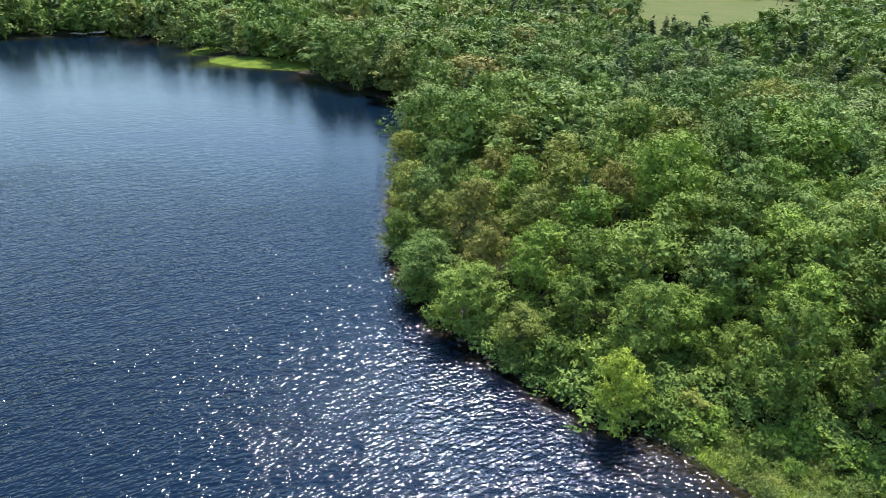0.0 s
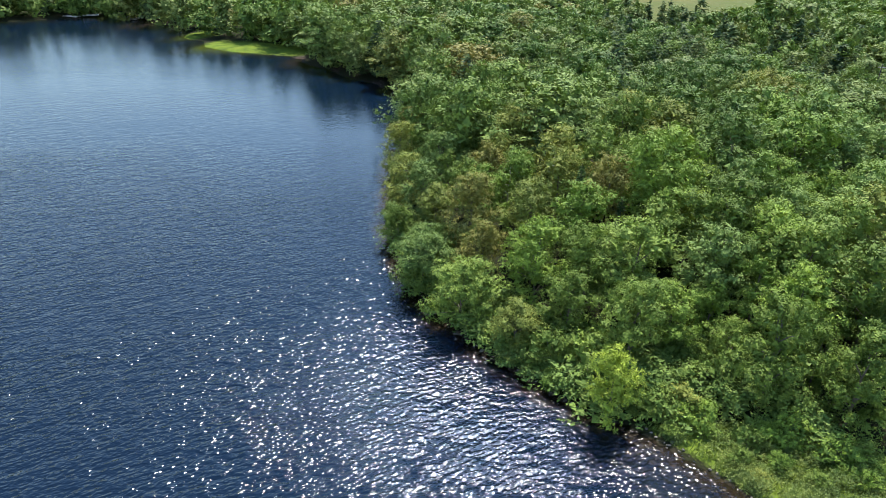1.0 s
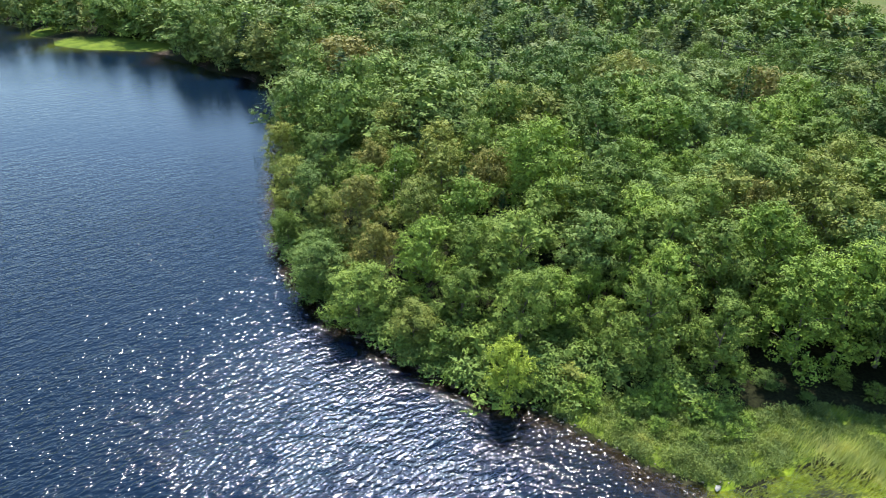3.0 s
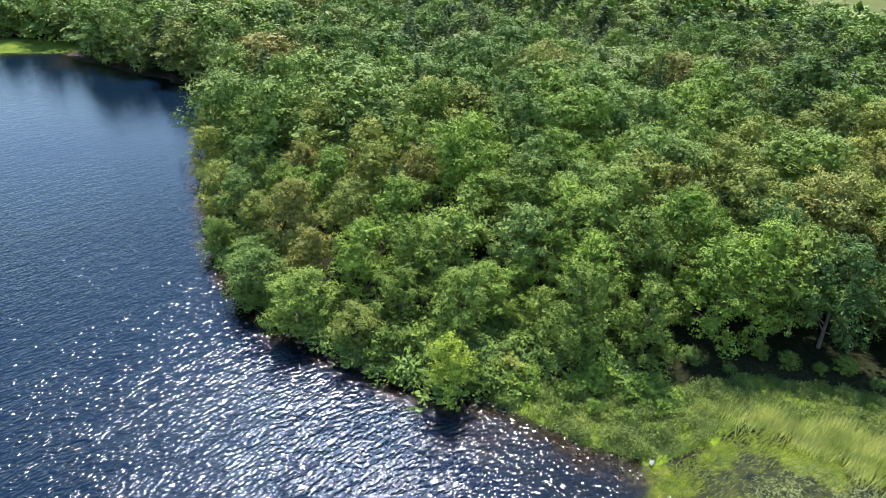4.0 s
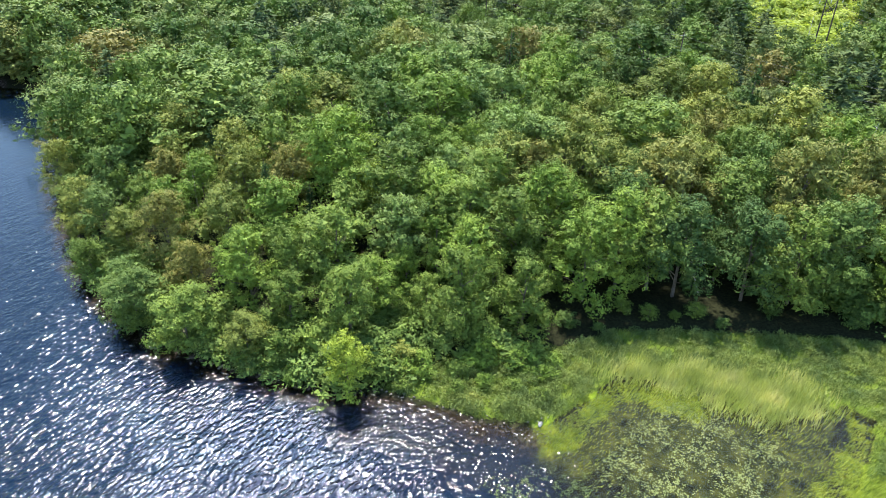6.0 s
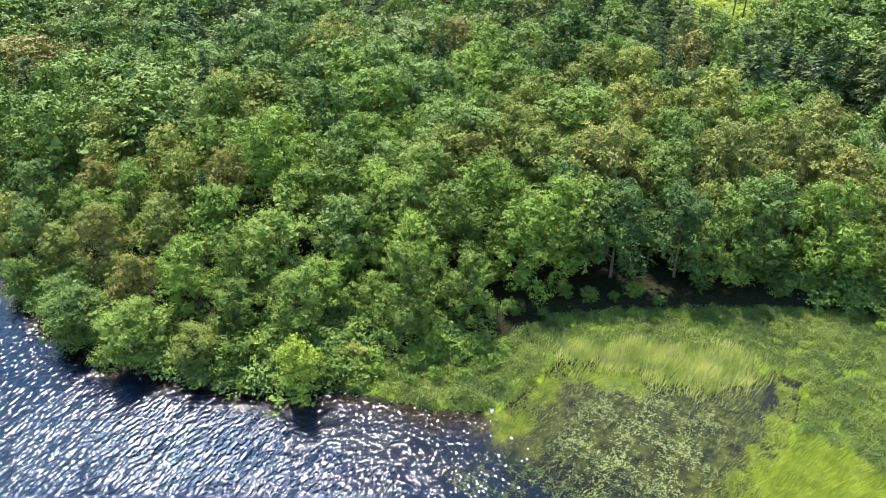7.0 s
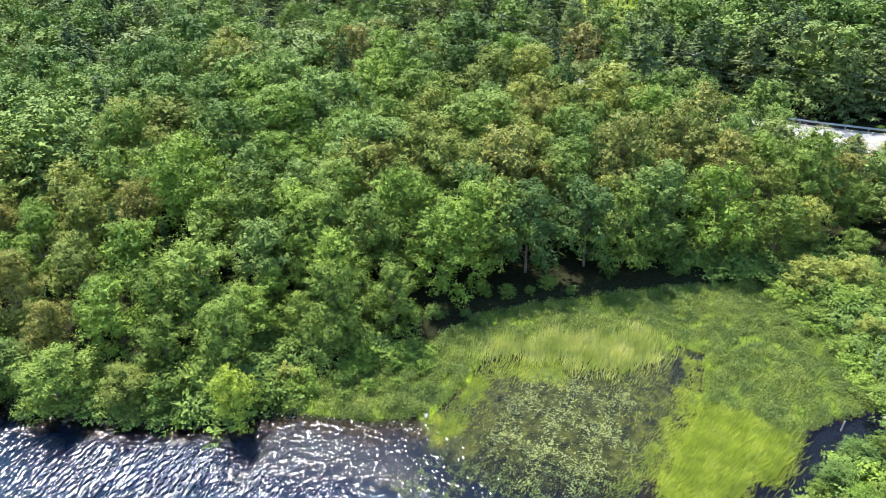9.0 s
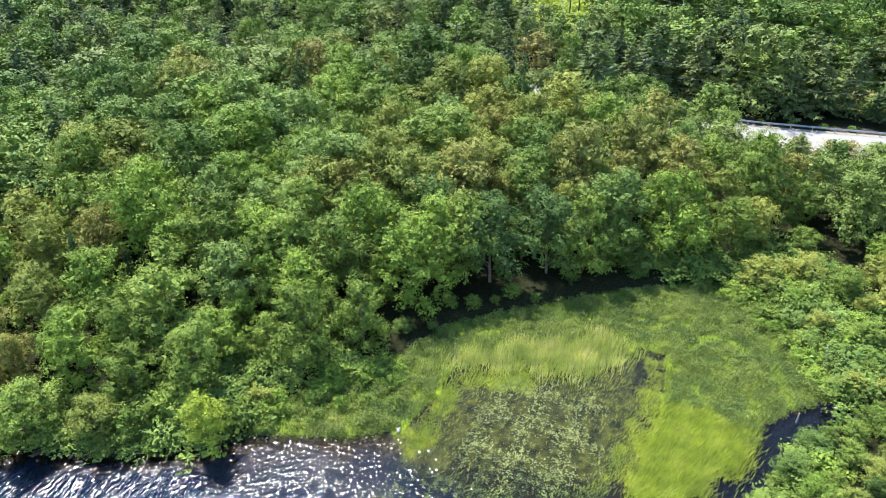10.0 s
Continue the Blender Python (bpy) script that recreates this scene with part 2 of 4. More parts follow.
col = mix_node(n, l, ramp_node(n, l, peat, [(0.1, (0, 0, 0)), (0.5, (1, 1, 1))]).outputs[0], col, (0.003, 0.004, 0.009))
col = mix_node(n, l, ramp_node(n, l, weedv, [(0.35, (0, 0, 0)), (0.65, (1, 1, 1))]).outputs[0], col, weed_c)
col = mix_node(n, l, zone_mask("Blue"), col, grav_c)
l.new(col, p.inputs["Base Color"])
p.inputs["Roughness"].default_value, p.inputs["Specular IOR Level"].default_value = 0.95, 0.05
bump_node(n, l, g1.outputs[0], 0.5, 0.05, p.inputs["Normal"])

# ---------------------------------------------------------------- plan
LAKE = [(-700, -300), (-700, 120), (-300, 150), (-180, 185), (-140, 208), (-131, 226), (-124, 234), (-108, 234), (-100, 230), (-88, 222), (-79, 210), (-83.5, 202.5),
        (-76, 198), (-56, 185), (-42, 181), (-28, 166), (-14.6, 153), (-7, 146), (-4, 138), (-6.5, 127), (-8.0, 114), (-8.8, 101), (-8.6, 93), (-8.0, 85.5),
        (-7.2, 77.8), (-5.8, 70.6), (-4.3, 65.8)]
LAKE += [(-1.7, 57.5), (0.8, 54.6), (3.7, 50.7), (8.1, 46.2), (11.6, 43.0), (15.5, 41.0), (19, 37.6), (22, 33.8), (26.6, 31.0), (32, 32.2), (36, 33.4),
         (40.5, 29.8), (44, 25.5), (48, 23), (51.5, 21.3), (52, 19), (48.5, 17), (44, 15), (37.5, 13.2), (33, 12.2), (34.5, 10.5), (38.2, 8.0), (42.2, 7.3),
         (45.8, 6.7), (51, 6.6), (53.4, 5.5), (56.9, 3.2)]
LAKE += [(58, 2.2), (57, 1.6), (54.5, 3.2), (51.3, 4.6), (48.8, 4.3), (45.5, 4.2), (40.6, 5.3), (35, 3.8), (30, -6), (20, -30), (-20, -90), (-150, -180), (-400, -300)]
MEADOW = [(15.7, 42), (19, 38.3), (22.2, 34.4), (27, 31.3), (32, 32.4), (36, 33.6), (40.5, 30), (44, 25.7), (48, 23.2), (51.7, 21.5), (52.2, 19), (48.5, 16.8), (44, 14.8),
          (38, 13), (34, 11.5), (38, 8.3), (46, 7), (51.5, 6.9), (57, 3.5), (62, 6), (65.5, 12.8), (69.5, 20.4), (64.7, 24.4), (59, 28.6), (52.8, 32.2), (46.3, 36),
          (40.5, 39), (34, 39), (30, 40.5), (24, 42.5)]
SHALLOWS = [(23, 33), (27, 30.5), (32, 32), (36, 33), (41, 29.5), (45, 24.5), (51, 21), (51.5, 18.5), (48, 17), (43.5, 15), (37, 13.5), (31, 13.5), (24, 21)]
PADS = [(25, 23), (28, 27), (33, 29.5), (38, 30), (41.6, 27), (41.5, 23), (44, 21), (43.2, 18.3), (39, 16.7), (36.7, 14.9), (32, 14), (27, 17)]
MUD = [(50.2, 21.6), (50.6, 20.2), (48.3, 18.6), (45.4, 18.1), (43, 18.6), (45.2, 18.9), (47.5, 19.8), (49.4, 21.2)]
REEDS = [(34, 35.3), (39, 33.6), (45, 30), (51, 24.5), (49.6, 22.2), (45, 22.4), (42.2, 25.4), (41, 28.5), (37.5, 32.2)]
LOBE = [(33.5, 11.8), (38, 13.6), (42.9, 14.6), (46.6, 13.8), (47.5, 9.5), (46.3, 7.0), (42, 7.5), (38.6, 8.2), (35, 10.6)]
ROAD = [(150, -45), (135, -14), (126, 5), (118.2, 20), (110, 36), (105, 52), (102.5, 70), (101, 90), (98.5, 110), (92, 132), (84, 150), (75, 175), (60, 220), (35, 300), (0, 400)]
WIRES = [(120, -70), (138, 20), (153.5, 103), (185, 300), (217, 508)]
FIELD = [(62, 262), (94, 246), (122, 272), (172, 376), (330, 560), (132, 560), (66, 285)]
CLEARING = [(126, 86), (140, 84), (205, 128), (240, 200), (270, 330), (180, 330), (165, 150), (137, 110)]


def inside(poly, X, Y):
    P = np.array(poly, float)
    hit = np.zeros(np.shape(X), bool)
    for (x0, y0), (x1, y1) in zip(P, np.roll(P, -1, 0)):
        if y0 != y1:
            hit ^= ((y0 > Y) != (y1 > Y)) & (X < (x1 - x0) * (Y - y0) / (y1 - y0) + x0)
    return hit


def dist_to(line, X, Y, closed=False):
    P = np.array(line, float)
    best = np.full(np.shape(X), 1e9)
    Q = np.roll(P, -1, 0) if closed else P[1:]
    for a, b in zip(P, Q):
        d = b - a
        u = np.clip(((X - a[0]) * d[0] + (Y - a[1]) * d[1]) / (d @ d), 0, 1)
        best = np.minimum(best, np.hypot(X - a[0] - u * d[0], Y - a[1] - u * d[1]))
    return best


def signed(poly, X, Y):
    """Distance outside a polygon, negative inside it."""
    return dist_to(poly, X, Y, True) * np.where(inside(poly, X, Y), -1, 1)


def step(a, b, x):
    u = np.clip((x - a) / (b - a), 0, 1)
    return u * u * (3 - 2 * u)


def wobble(X, Y, scale, seed=0.0):
    """Smooth uneven values about 0, from a few waves that never line up."""
    X, Y = np.asarray(X, float) / scale + seed, np.asarray(Y, float) / scale - seed * 1.7
    return (np.sin(1.9 * X + 0.7 * Y + 1.3) + np.sin(-0.8 * X + 2.3 * Y + 0.4) + np.sin(2.9 * X - 1.7 * Y + 2.1) * 0.6 + np.sin(4.3 * X + 3.9 * Y) * 0.4) / 3


def ground_z(X, Y):
    X, Y = np.asarray(X, float), np.asarray(Y, float)
    d = signed(LAKE, X, Y)
    land = 0.08 + 0.45 * step(0.3, 5, d) + 1.3 * step(8, 70, d) + 2.0 * step(80, 220, d) + 0.12 * wobble(X, Y, 6) * step(1, 8, d)
    marsh = step(2.0, -1.0, signed(MEADOW, X, Y))
    land = land * (1 - marsh) + marsh * (0.09 + 0.05 * wobble(X, Y, 3))
    r = step(9, 4.5, dist_to(ROAD, X, Y))
    land = land * (1 - r) + r * 1.9
    bed = -0.05 - np.clip(-d * 0.11, 0, 2.5)
    sh = step(1.0, -2.0, signed(SHALLOWS, X, Y))
    bed = bed * (1 - sh) + sh * np.maximum(bed, -0.10 - 0.03 * wobble(X, Y, 2))
    return np.where(d > 0, land, bed)


def part(name, me, material=None, parent=None, label=""):
    """Links a mesh (or a bmesh) as one object under a thing."""
    if isinstance(me, bmesh.types.BMesh):
        bm, me = me, bpy.data.meshes.new(name)
        bm.to_mesh(me)
        bm.free()
    if material is not None and not me.materials:
        me.materials.append(material)
    ob = new(name, me)
    ob.parent = parent
    if label:
        tagged(ob, label)
    return ob


def tri_mesh(name, T, material=None, tint=None, per=3):
    """A mesh of loose triangles (or quads) from an array of corners."""
    V = np.asarray(T, float).reshape(-1, 3)
    me = bpy.data.meshes.new(name)
    me.from_pydata(V, [], np.arange(len(V)).reshape(-1, per))
    if tint is not None:
        at = me.attributes.new("tint", "FLOAT", "POINT")
        at.data.foreach_set("value", np.repeat(np.asarray(tint, np.float32), per))
    if material is not None:
        me.materials.append(material)
    me.update()
    return me


# ---------------------------------------------------------------- ground and water
def graded(lo, hi, s, reach):
    core = np.arange(lo, hi + s * 0.5, s)
    up, k = [], s
    while (up[-1] if up else 0) < reach:
        k *= 1.16
        up.append((up[-1] if up else 0) + k)
    up = np.array(up)
    return np.concatenate([lo - up[::-1], core, hi + up])


gx, gy = graded(-14, 76, 0.75, 3400), graded(-2, 92, 0.75, 3400)
GX, GY = np.meshgrid(gx, gy)
def bloom_at(X, Y):
    """Bright algae: along the reeds and the inner edge of the bright grass."""
    d = np.minimum(dist_to([(26.5, 30.0), (31, 32.2), (34, 33.2), (37.4, 31.4), (39.4, 28.4)], X, Y) - 0.3, dist_to([(51.5, 21), (50, 18), (45.5, 15.8), (39, 14.2), (33, 12.9)], X, Y))
    return step(3.2, 0.2, d + 0.8 * wobble(X, Y, 1.4, 2.0) + 0.4 * wobble(X, Y, 0.5, 7.0))


GZ = ground_z(GX, GY)
far = np.hypot(GX, GY)
GZ = GZ + 25 * step(700, 3000, far) * (GZ > 0)
me = bpy.data.meshes.new("ground")
nx, ny = len(gx), len(gy)
ids = np.arange(nx * ny).reshape(ny, nx)
quads = np.stack([ids[:-1, :-1], ids[:-1, 1:], ids[1:, 1:], ids[1:, :-1]], -1).reshape(-1, 4)
me.from_pydata(np.stack([GX, GY, GZ], -1).reshape(-1, 3), [], quads)
dl = signed(LAKE, GX, GY)
marsh = step(1.5, -1.5, signed(MEADOW, GX, GY))
ragged = 1.3 * wobble(GX, GY, 2.2, 4.0) + 0.7 * wobble(GX, GY, 0.8, 6.0)
algae = step(0.8, -0.2, -signed(MUD, GX, GY) - 0.5 * ragged) * step(2.5, -3.0, signed(SHALLOWS, GX, GY) + 1.7 * ragged) * (0.72 + 0.28 * step(-3.0, 1.5, signed(PADS, GX, GY) + ragged))
spit = step(14, 6, dist_to([(-80, 203), (-58, 189), (-44, 186)], GX, GY)) * (dl > 0)
openland = np.maximum(step(3, -3, signed(FIELD, GX, GY)), step(2, -2, signed(CLEARING, GX, GY)))
openland = np.maximum(openland, step(10, 6, dist_to(WIRES, GX, GY)))
beach = step(1.7, 0.5, np.abs(dl + 0.9 + 0.3 * ragged)) * (signed(MEADOW, GX, GY) > 2) * (signed(SHALLOWS, GX, GY) > 1)
beach = np.maximum(beach * (GX < 30), 0.56 * step(3.4, 0.6, dist_to([(14, 40), (19.5, 35.6), (24, 30.5)], GX, GY) + 0.5 * ragged) * (dl < 0.5))
verge = step(6.5, 4.5, dist_to(ROAD, GX, GY))
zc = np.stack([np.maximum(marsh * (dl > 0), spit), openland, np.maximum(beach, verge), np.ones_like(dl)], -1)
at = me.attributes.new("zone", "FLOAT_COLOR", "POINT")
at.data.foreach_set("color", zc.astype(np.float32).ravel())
deep = step(3.5, 1.0, dist_to([(20, 27), (24.3, 23.6), (27.5, 20), (31, 14)], GX, GY) + ragged)
algae = algae * (1 - 0.8 * deep)
creek = step(33, 37, GX) * step(11, 9, GY)
bedmask = step(0.3, -0.6, dl) * (1 + creek) * (1 - algae) * step(-4.0, 1.5, signed(SHALLOWS, GX, GY) + 1.7 * ragged)
bedmask = np.where((creek > 0.5) & (dl < 0.7), 2.0, bedmask)
at = me.attributes.new("weed", "FLOAT", "POINT")
at.data.foreach_set("value", algae.astype(np.float32).ravel())
at = me.attributes.new("bloom", "FLOAT", "POINT")
at.data.foreach_set("value", bloom_at(GX, GY).astype(np.float32).ravel())
at = me.attributes.new("bed", "FLOAT", "POINT")
at.data.foreach_set("value", bedmask.astype(np.float32).ravel())
me.polygons.foreach_set("use_smooth", np.ones(len(quads), bool))
tagged(part("ground", me, GROUND), "shore land with forest floor coloured dark for tree shade, marsh turf and dry field", "ground", kind="structure")

me = bpy.data.meshes.new("water")
me.from_pydata(np.stack([GX, GY, np.zeros_like(GX)], -1).reshape(-1, 3), [], quads)
sunk = step(-0.4, -2.2, dl + 0.5 * ragged) * (1 - step(1.5, -1.5, signed(SHALLOWS, GX, GY) + 1.2 * ragged)) * (1 - creek)
sunk = sunk * (0.6 + 0.4 * step(2.6, 6.0, dist_to([(15.5, 39), (19, 34.5), (22.5, 29.5), (26, 24)], GX, GY) + 0.8 * ragged))
at = me.attributes.new("depth", "FLOAT", "POINT")
at.data.foreach_set("value", sunk.astype(np.float32).ravel())
water = tagged(part("water", me, WATER), "dark blue rippled lake water glittering in the sun", "lake", kind="structure")
water.visible_shadow = False

# ---------------------------------------------------------------- kinds of plants
RNG = np.random.default_rng(7)


def unit(v):
    return v / np.maximum(np.linalg.norm(v, axis=-1, keepdims=True), 1e-9)


def leaf_tris(rng, pos, nrm, size, long=1.5, along=None):
    """Loose leaf triangles at places, facing about along normals, or drawn out along a way."""
    k = len(pos)
    if along is None:
        nrm = unit(nrm)
        a = unit(np.cross(nrm, rng.normal(size=(k, 3))))
    else:
        a = unit(along)
        nrm = unit(np.cross(a, np.cross(nrm + rng.normal(0, 0.2, (k, 3)), a)))
    b = np.cross(nrm, a)
    s = (size * rng.uniform(0.65, 1.35, (k, 1)))
    skew = rng.uniform(-0.4, 0.4, (k, 1))
    return np.stack([pos + a * s * long * 0.6, pos - a * s * long * 0.35 + b * s * (0.5 + skew * 0.3), pos - a * s * long * 0.3 - b * s * (0.5 - skew * 0.3)], 1)


def crown_tris(rng, h, r, base, count, size, lobes=18, lean=0.0, per=11):
    """A broadleaf crown: uneven lobes round the limbs, each set with tufts of leaves, with gaps between."""
    u = np.clip(rng.beta(1.35, 1.1, lobes), 0.02, 0.97)
    u[0] = 0.95
    prof = np.sqrt(np.clip(1 - ((u - 0.38) / 0.66) ** 2, 0.04, 1))
    ang = rng.uniform(0, 2 * np.pi) + np.arange(lobes) * 2.4 + rng.normal(0, 0.35, lobes)
    lr = r * rng.uniform(0.55, 1.35, lobes) * lobes ** -0.5 * 2.05 * (0.8 + 0.3 * (1 - u))
    rad = np.maximum(r * prof * rng.uniform(0.65, 1.3, lobes) - lr * 0.7, 0) * np.where(rng.random(lobes) < 0.2, 0.4, 1)
    c = np.stack([np.cos(ang) * rad + lean * u, np.sin(ang) * rad, base + (h - base) * u - lr * 0.55 * u], 1)
    tufts = count // per
    which = rng.choice(lobes, tufts * 3, p=lr ** 2 / (lr ** 2).sum())
    dr = unit(rng.normal(size=(tufts * 3, 3)) + (0, 0, 0.45))
    flat = (1.08, 1.08, 0.74)
    pos = c[which] + dr * rng.uniform(0.72, 1.12, (tufts * 3, 1)) * lr[which][:, None] * flat
    deep = np.min(np.where(np.arange(lobes)[None] == which[:, None], 9, np.linalg.norm((pos[:, None] - c[None]) / flat, axis=2) / lr[None]), 1)
    keep = np.nonzero((deep > 0.68) & (pos[:, 2] > 0.1))[0][:tufts]
    pos, dr = np.repeat(pos[keep], per, 0), np.repeat(dr[keep], per, 0)
    wide = np.repeat(rng.uniform(0.7, 1.4, (len(keep), 1)), per, 0) * size * 1.5
    pos = pos + rng.normal(0, 1, pos.shape) * wide * (1, 1, 0.55) + dr * wide * 0.3
    nrm = dr * 1.0 + rng.normal(0, 0.30, pos.shape) + (0, 0, 0.3)
    k = count // 7                      # the dense inner leaves, larger and fewer
    w = rng.integers(0, lobes, k)
    deep_in = c[w] * (0.8, 0.8, 1) + unit(rng.normal(size=(k, 3))) * rng.uniform(0, 0.7, (k, 1)) * lr[w][:, None]
    deep_in[:, 2] = np.maximum(deep_in[:, 2] - 0.10 * h * rng.random(k), 0.15)
    inner = leaf_tris(rng, deep_in, rng.normal(size=(k, 3)) + (0, 0, 0.8), size * 3.6, 1.3)
    return np.concatenate([leaf_tris(rng, pos, nrm, size, 1.8), inner]), c, lr


def spruce_tris(rng, h, r, count, size, droop=0.3, boughs=150):
    """A spruce: uneven drooping boughs clad in sprays."""
    u = np.sort(rng.beta(1.0, 1.3, boughs)) * 0.95 + 0.03
    ang = np.arange(boughs) * 2.4 + rng.normal(0, 0.5, boughs)
    reach = r * (1 - u) ** 0.75 * rng.uniform(0.55, 1.2, boughs) + 0.12
    which = rng.choice(boughs, count, p=reach / reach.sum())
    out = rng.uniform(0.06, 1.0, count) ** 0.65
    rr = reach[which] * out
    arm = ang[which] + rng.normal(0, 0.2, count) * (1.25 - 0.7 * out)
    z = h * (0.06 + 0.94 * u[which]) - droop * rr + 0.12 * rr * out + rng.normal(0, 0.07, count)
    pos = np.stack([np.cos(arm) * rr, np.sin(arm) * rr, z], 1)
    nrm = np.stack([np.cos(arm) * 0.45, np.sin(arm) * 0.45, np.ones(count)], 1) + rng.normal(0, 0.35, (count, 3))
    way = np.stack([np.cos(arm), np.sin(arm), np.full(count, -0.2)], 1) + rng.normal(0, 0.45, (count, 3))
    return leaf_tris(rng, pos, nrm, size, 1.9, way)


def tube(bm, pts, radii, sides=6):
    """A tapered, bent round bar through points."""
    rings = []
    for i, (q, rad) in enumerate(zip(pts, radii)):
        q = Vector(q)
        d = (Vector(pts[min(i + 1, len(pts) - 1)]) - Vector(pts[max(i - 1, 0)])).normalized()
        a = d.orthogonal().normalized()
        b = d.cross(a)
        rings.append([bm.verts.new(q + (a * math.cos(t) + b * math.sin(t)) * rad) for t in (2 * math.pi * k / sides for k in range(sides))])
    for r0, r1 in zip(rings, rings[1:]):
        for k in range(sides):
            bm.faces.new((r0[k], r0[(k + 1) % sides], r1[(k + 1) % sides], r1[k]))
    bm.faces.new(rings[0][::-1])
    bm.faces.new(rings[-1])


def trunk_mesh(rng, h, r, lobes):
    bm = bmesh.new()
    k = 0.011 * h + 0.02
    top = Vector((*lobes[0][:2] * 0.4, h * 0.8))
    path = [Vector((0, 0, -0.3)), Vector((rng.normal(0, 0.05), rng.normal(0, 0.05), h * 0.2)), Vector((rng.normal(0, 0.12), rng.normal(0, 0.12), h * 0.5)), top]
    tube(bm, path, (k * 1.3, k, k * 0.7, k * 0.25))
    for c in lobes[1:11]:
        c = Vector(c)
        s = Vector((0, 0, max(0.15 * h, c.z - 0.22 * h)))
        tube(bm, (s, s.lerp(c, 0.5) + Vector((0, 0, 0.03 * h)), c), (k * 0.5, k * 0.33, k * 0.1), 4)
    me = bpy.data.meshes.new("trunk")
    bm.to_mesh(me)
    bm.free()
    me.materials.append(BARK)
    return me


SHAPES = {}
for name, count, spec in (("tall", 5, (10.0, 3.2, 1.5, 8200, 0.108, 50)), ("edge", 4, (10.5, 3.5, 0.4, 9500, 0.11, 60)), ("round", 4, (7.0, 2.9, 0.4, 6600, 0.104, 44)), ("slim", 3, (10.0, 2.3, 1.5, 4200, 0.122, 34)),
                          ("bush", 4, (2.6, 1.8, 0.1, 1800, 0.105, 24))):
    for k in range(count):
        h, r, b, cnt, size, lob = spec
        T, lobes, lr = crown_tris(RNG, h, r * RNG.uniform(0.9, 1.1), b, cnt, size, lob, RNG.normal(0, 0.25))
        SHAPES.setdefault(name, []).append((h, T, trunk_mesh(RNG, h, r, lobes)))
for k in range(4):
    h = 10.0
    T = spruce_tris(RNG, h, 2.0 + 0.25 * k, 3400, 0.19)
    bm = bmesh.new()
    tube(bm, ((0, 0, -0.3), (0, 0, 5), (0, 0, 10)), (0.17, 0.11, 0.02))
    me = bpy.data.meshes.new("trunk")
    bm.to_mesh(me)
    bm.free()
    me.materials.append(BARK)
    SHAPES.setdefault("spruce", []).append((h, T, me))

MADE = {}
LABELS = {
    "green": "leafy green maple tree in the dense shore wood", "bright": "fresh bright green leafy tree in the shore wood",
    "lime": "lime yellow leafy tree standing out of the wood", "olive": "olive yellow leafy tree in the dense wood",
    "rust": "tree with rusty orange tinged leaves in the wood", "pale": "pale silvery green leafy tree in the wood",
    "tan": "tall tree with pale tan green leaves in the wood", "blue": "bluish green leafy tree at the wood's edge",
    "dark": "dark green leafy tree in the dense wood", "needles": "dark pointed spruce standing in the wood",
}


def plant(kind, shape, leaf, x, y, h, wide=1.0, label="", group="trees of the shore wood", category="tree"):
    """One tree or bush: crown and trunk under an empty at its foot."""
    k = int(RNG.integers(0, len(SHAPES[shape])))
    h0, T, trunk = SHAPES[shape][k]
    s = h / h0
    m = pose(x, y, float(ground_z(x, y)) - 0.03, RNG.normal(0, 1.5), RNG.normal(0, 1.5), RNG.uniform(0, 360)) @ Matrix.Diagonal((s * wide, s * wide, s, 1))
    key = (kind, shape, leaf, k, label)
    if key not in MADE:
        crown = tri_mesh("crown", T, NEEDLES if leaf == "needles" else LEAVES[leaf])
        root = new(kind)
        root.empty_display_size = 0.3
        part("trunk", trunk, None, root)
        part("crown", crown, None, root)
        root.matrix_basis = m
        MADE[key] = tagged(root, label or LABELS[leaf], category, group)
        return root
    return copy_thing_at(MADE[key], m)


def copy_thing_at(ob, m):
    made = copy_thing(ob, Matrix())
    made.matrix_basis = m
    return made


TAKEN = []


def free(x, y, gap):
    return all((x - a) ** 2 + (y - b) ** 2 > (gap * 0.5 + c * 0.5) ** 2 for a, b, c in TAKEN)


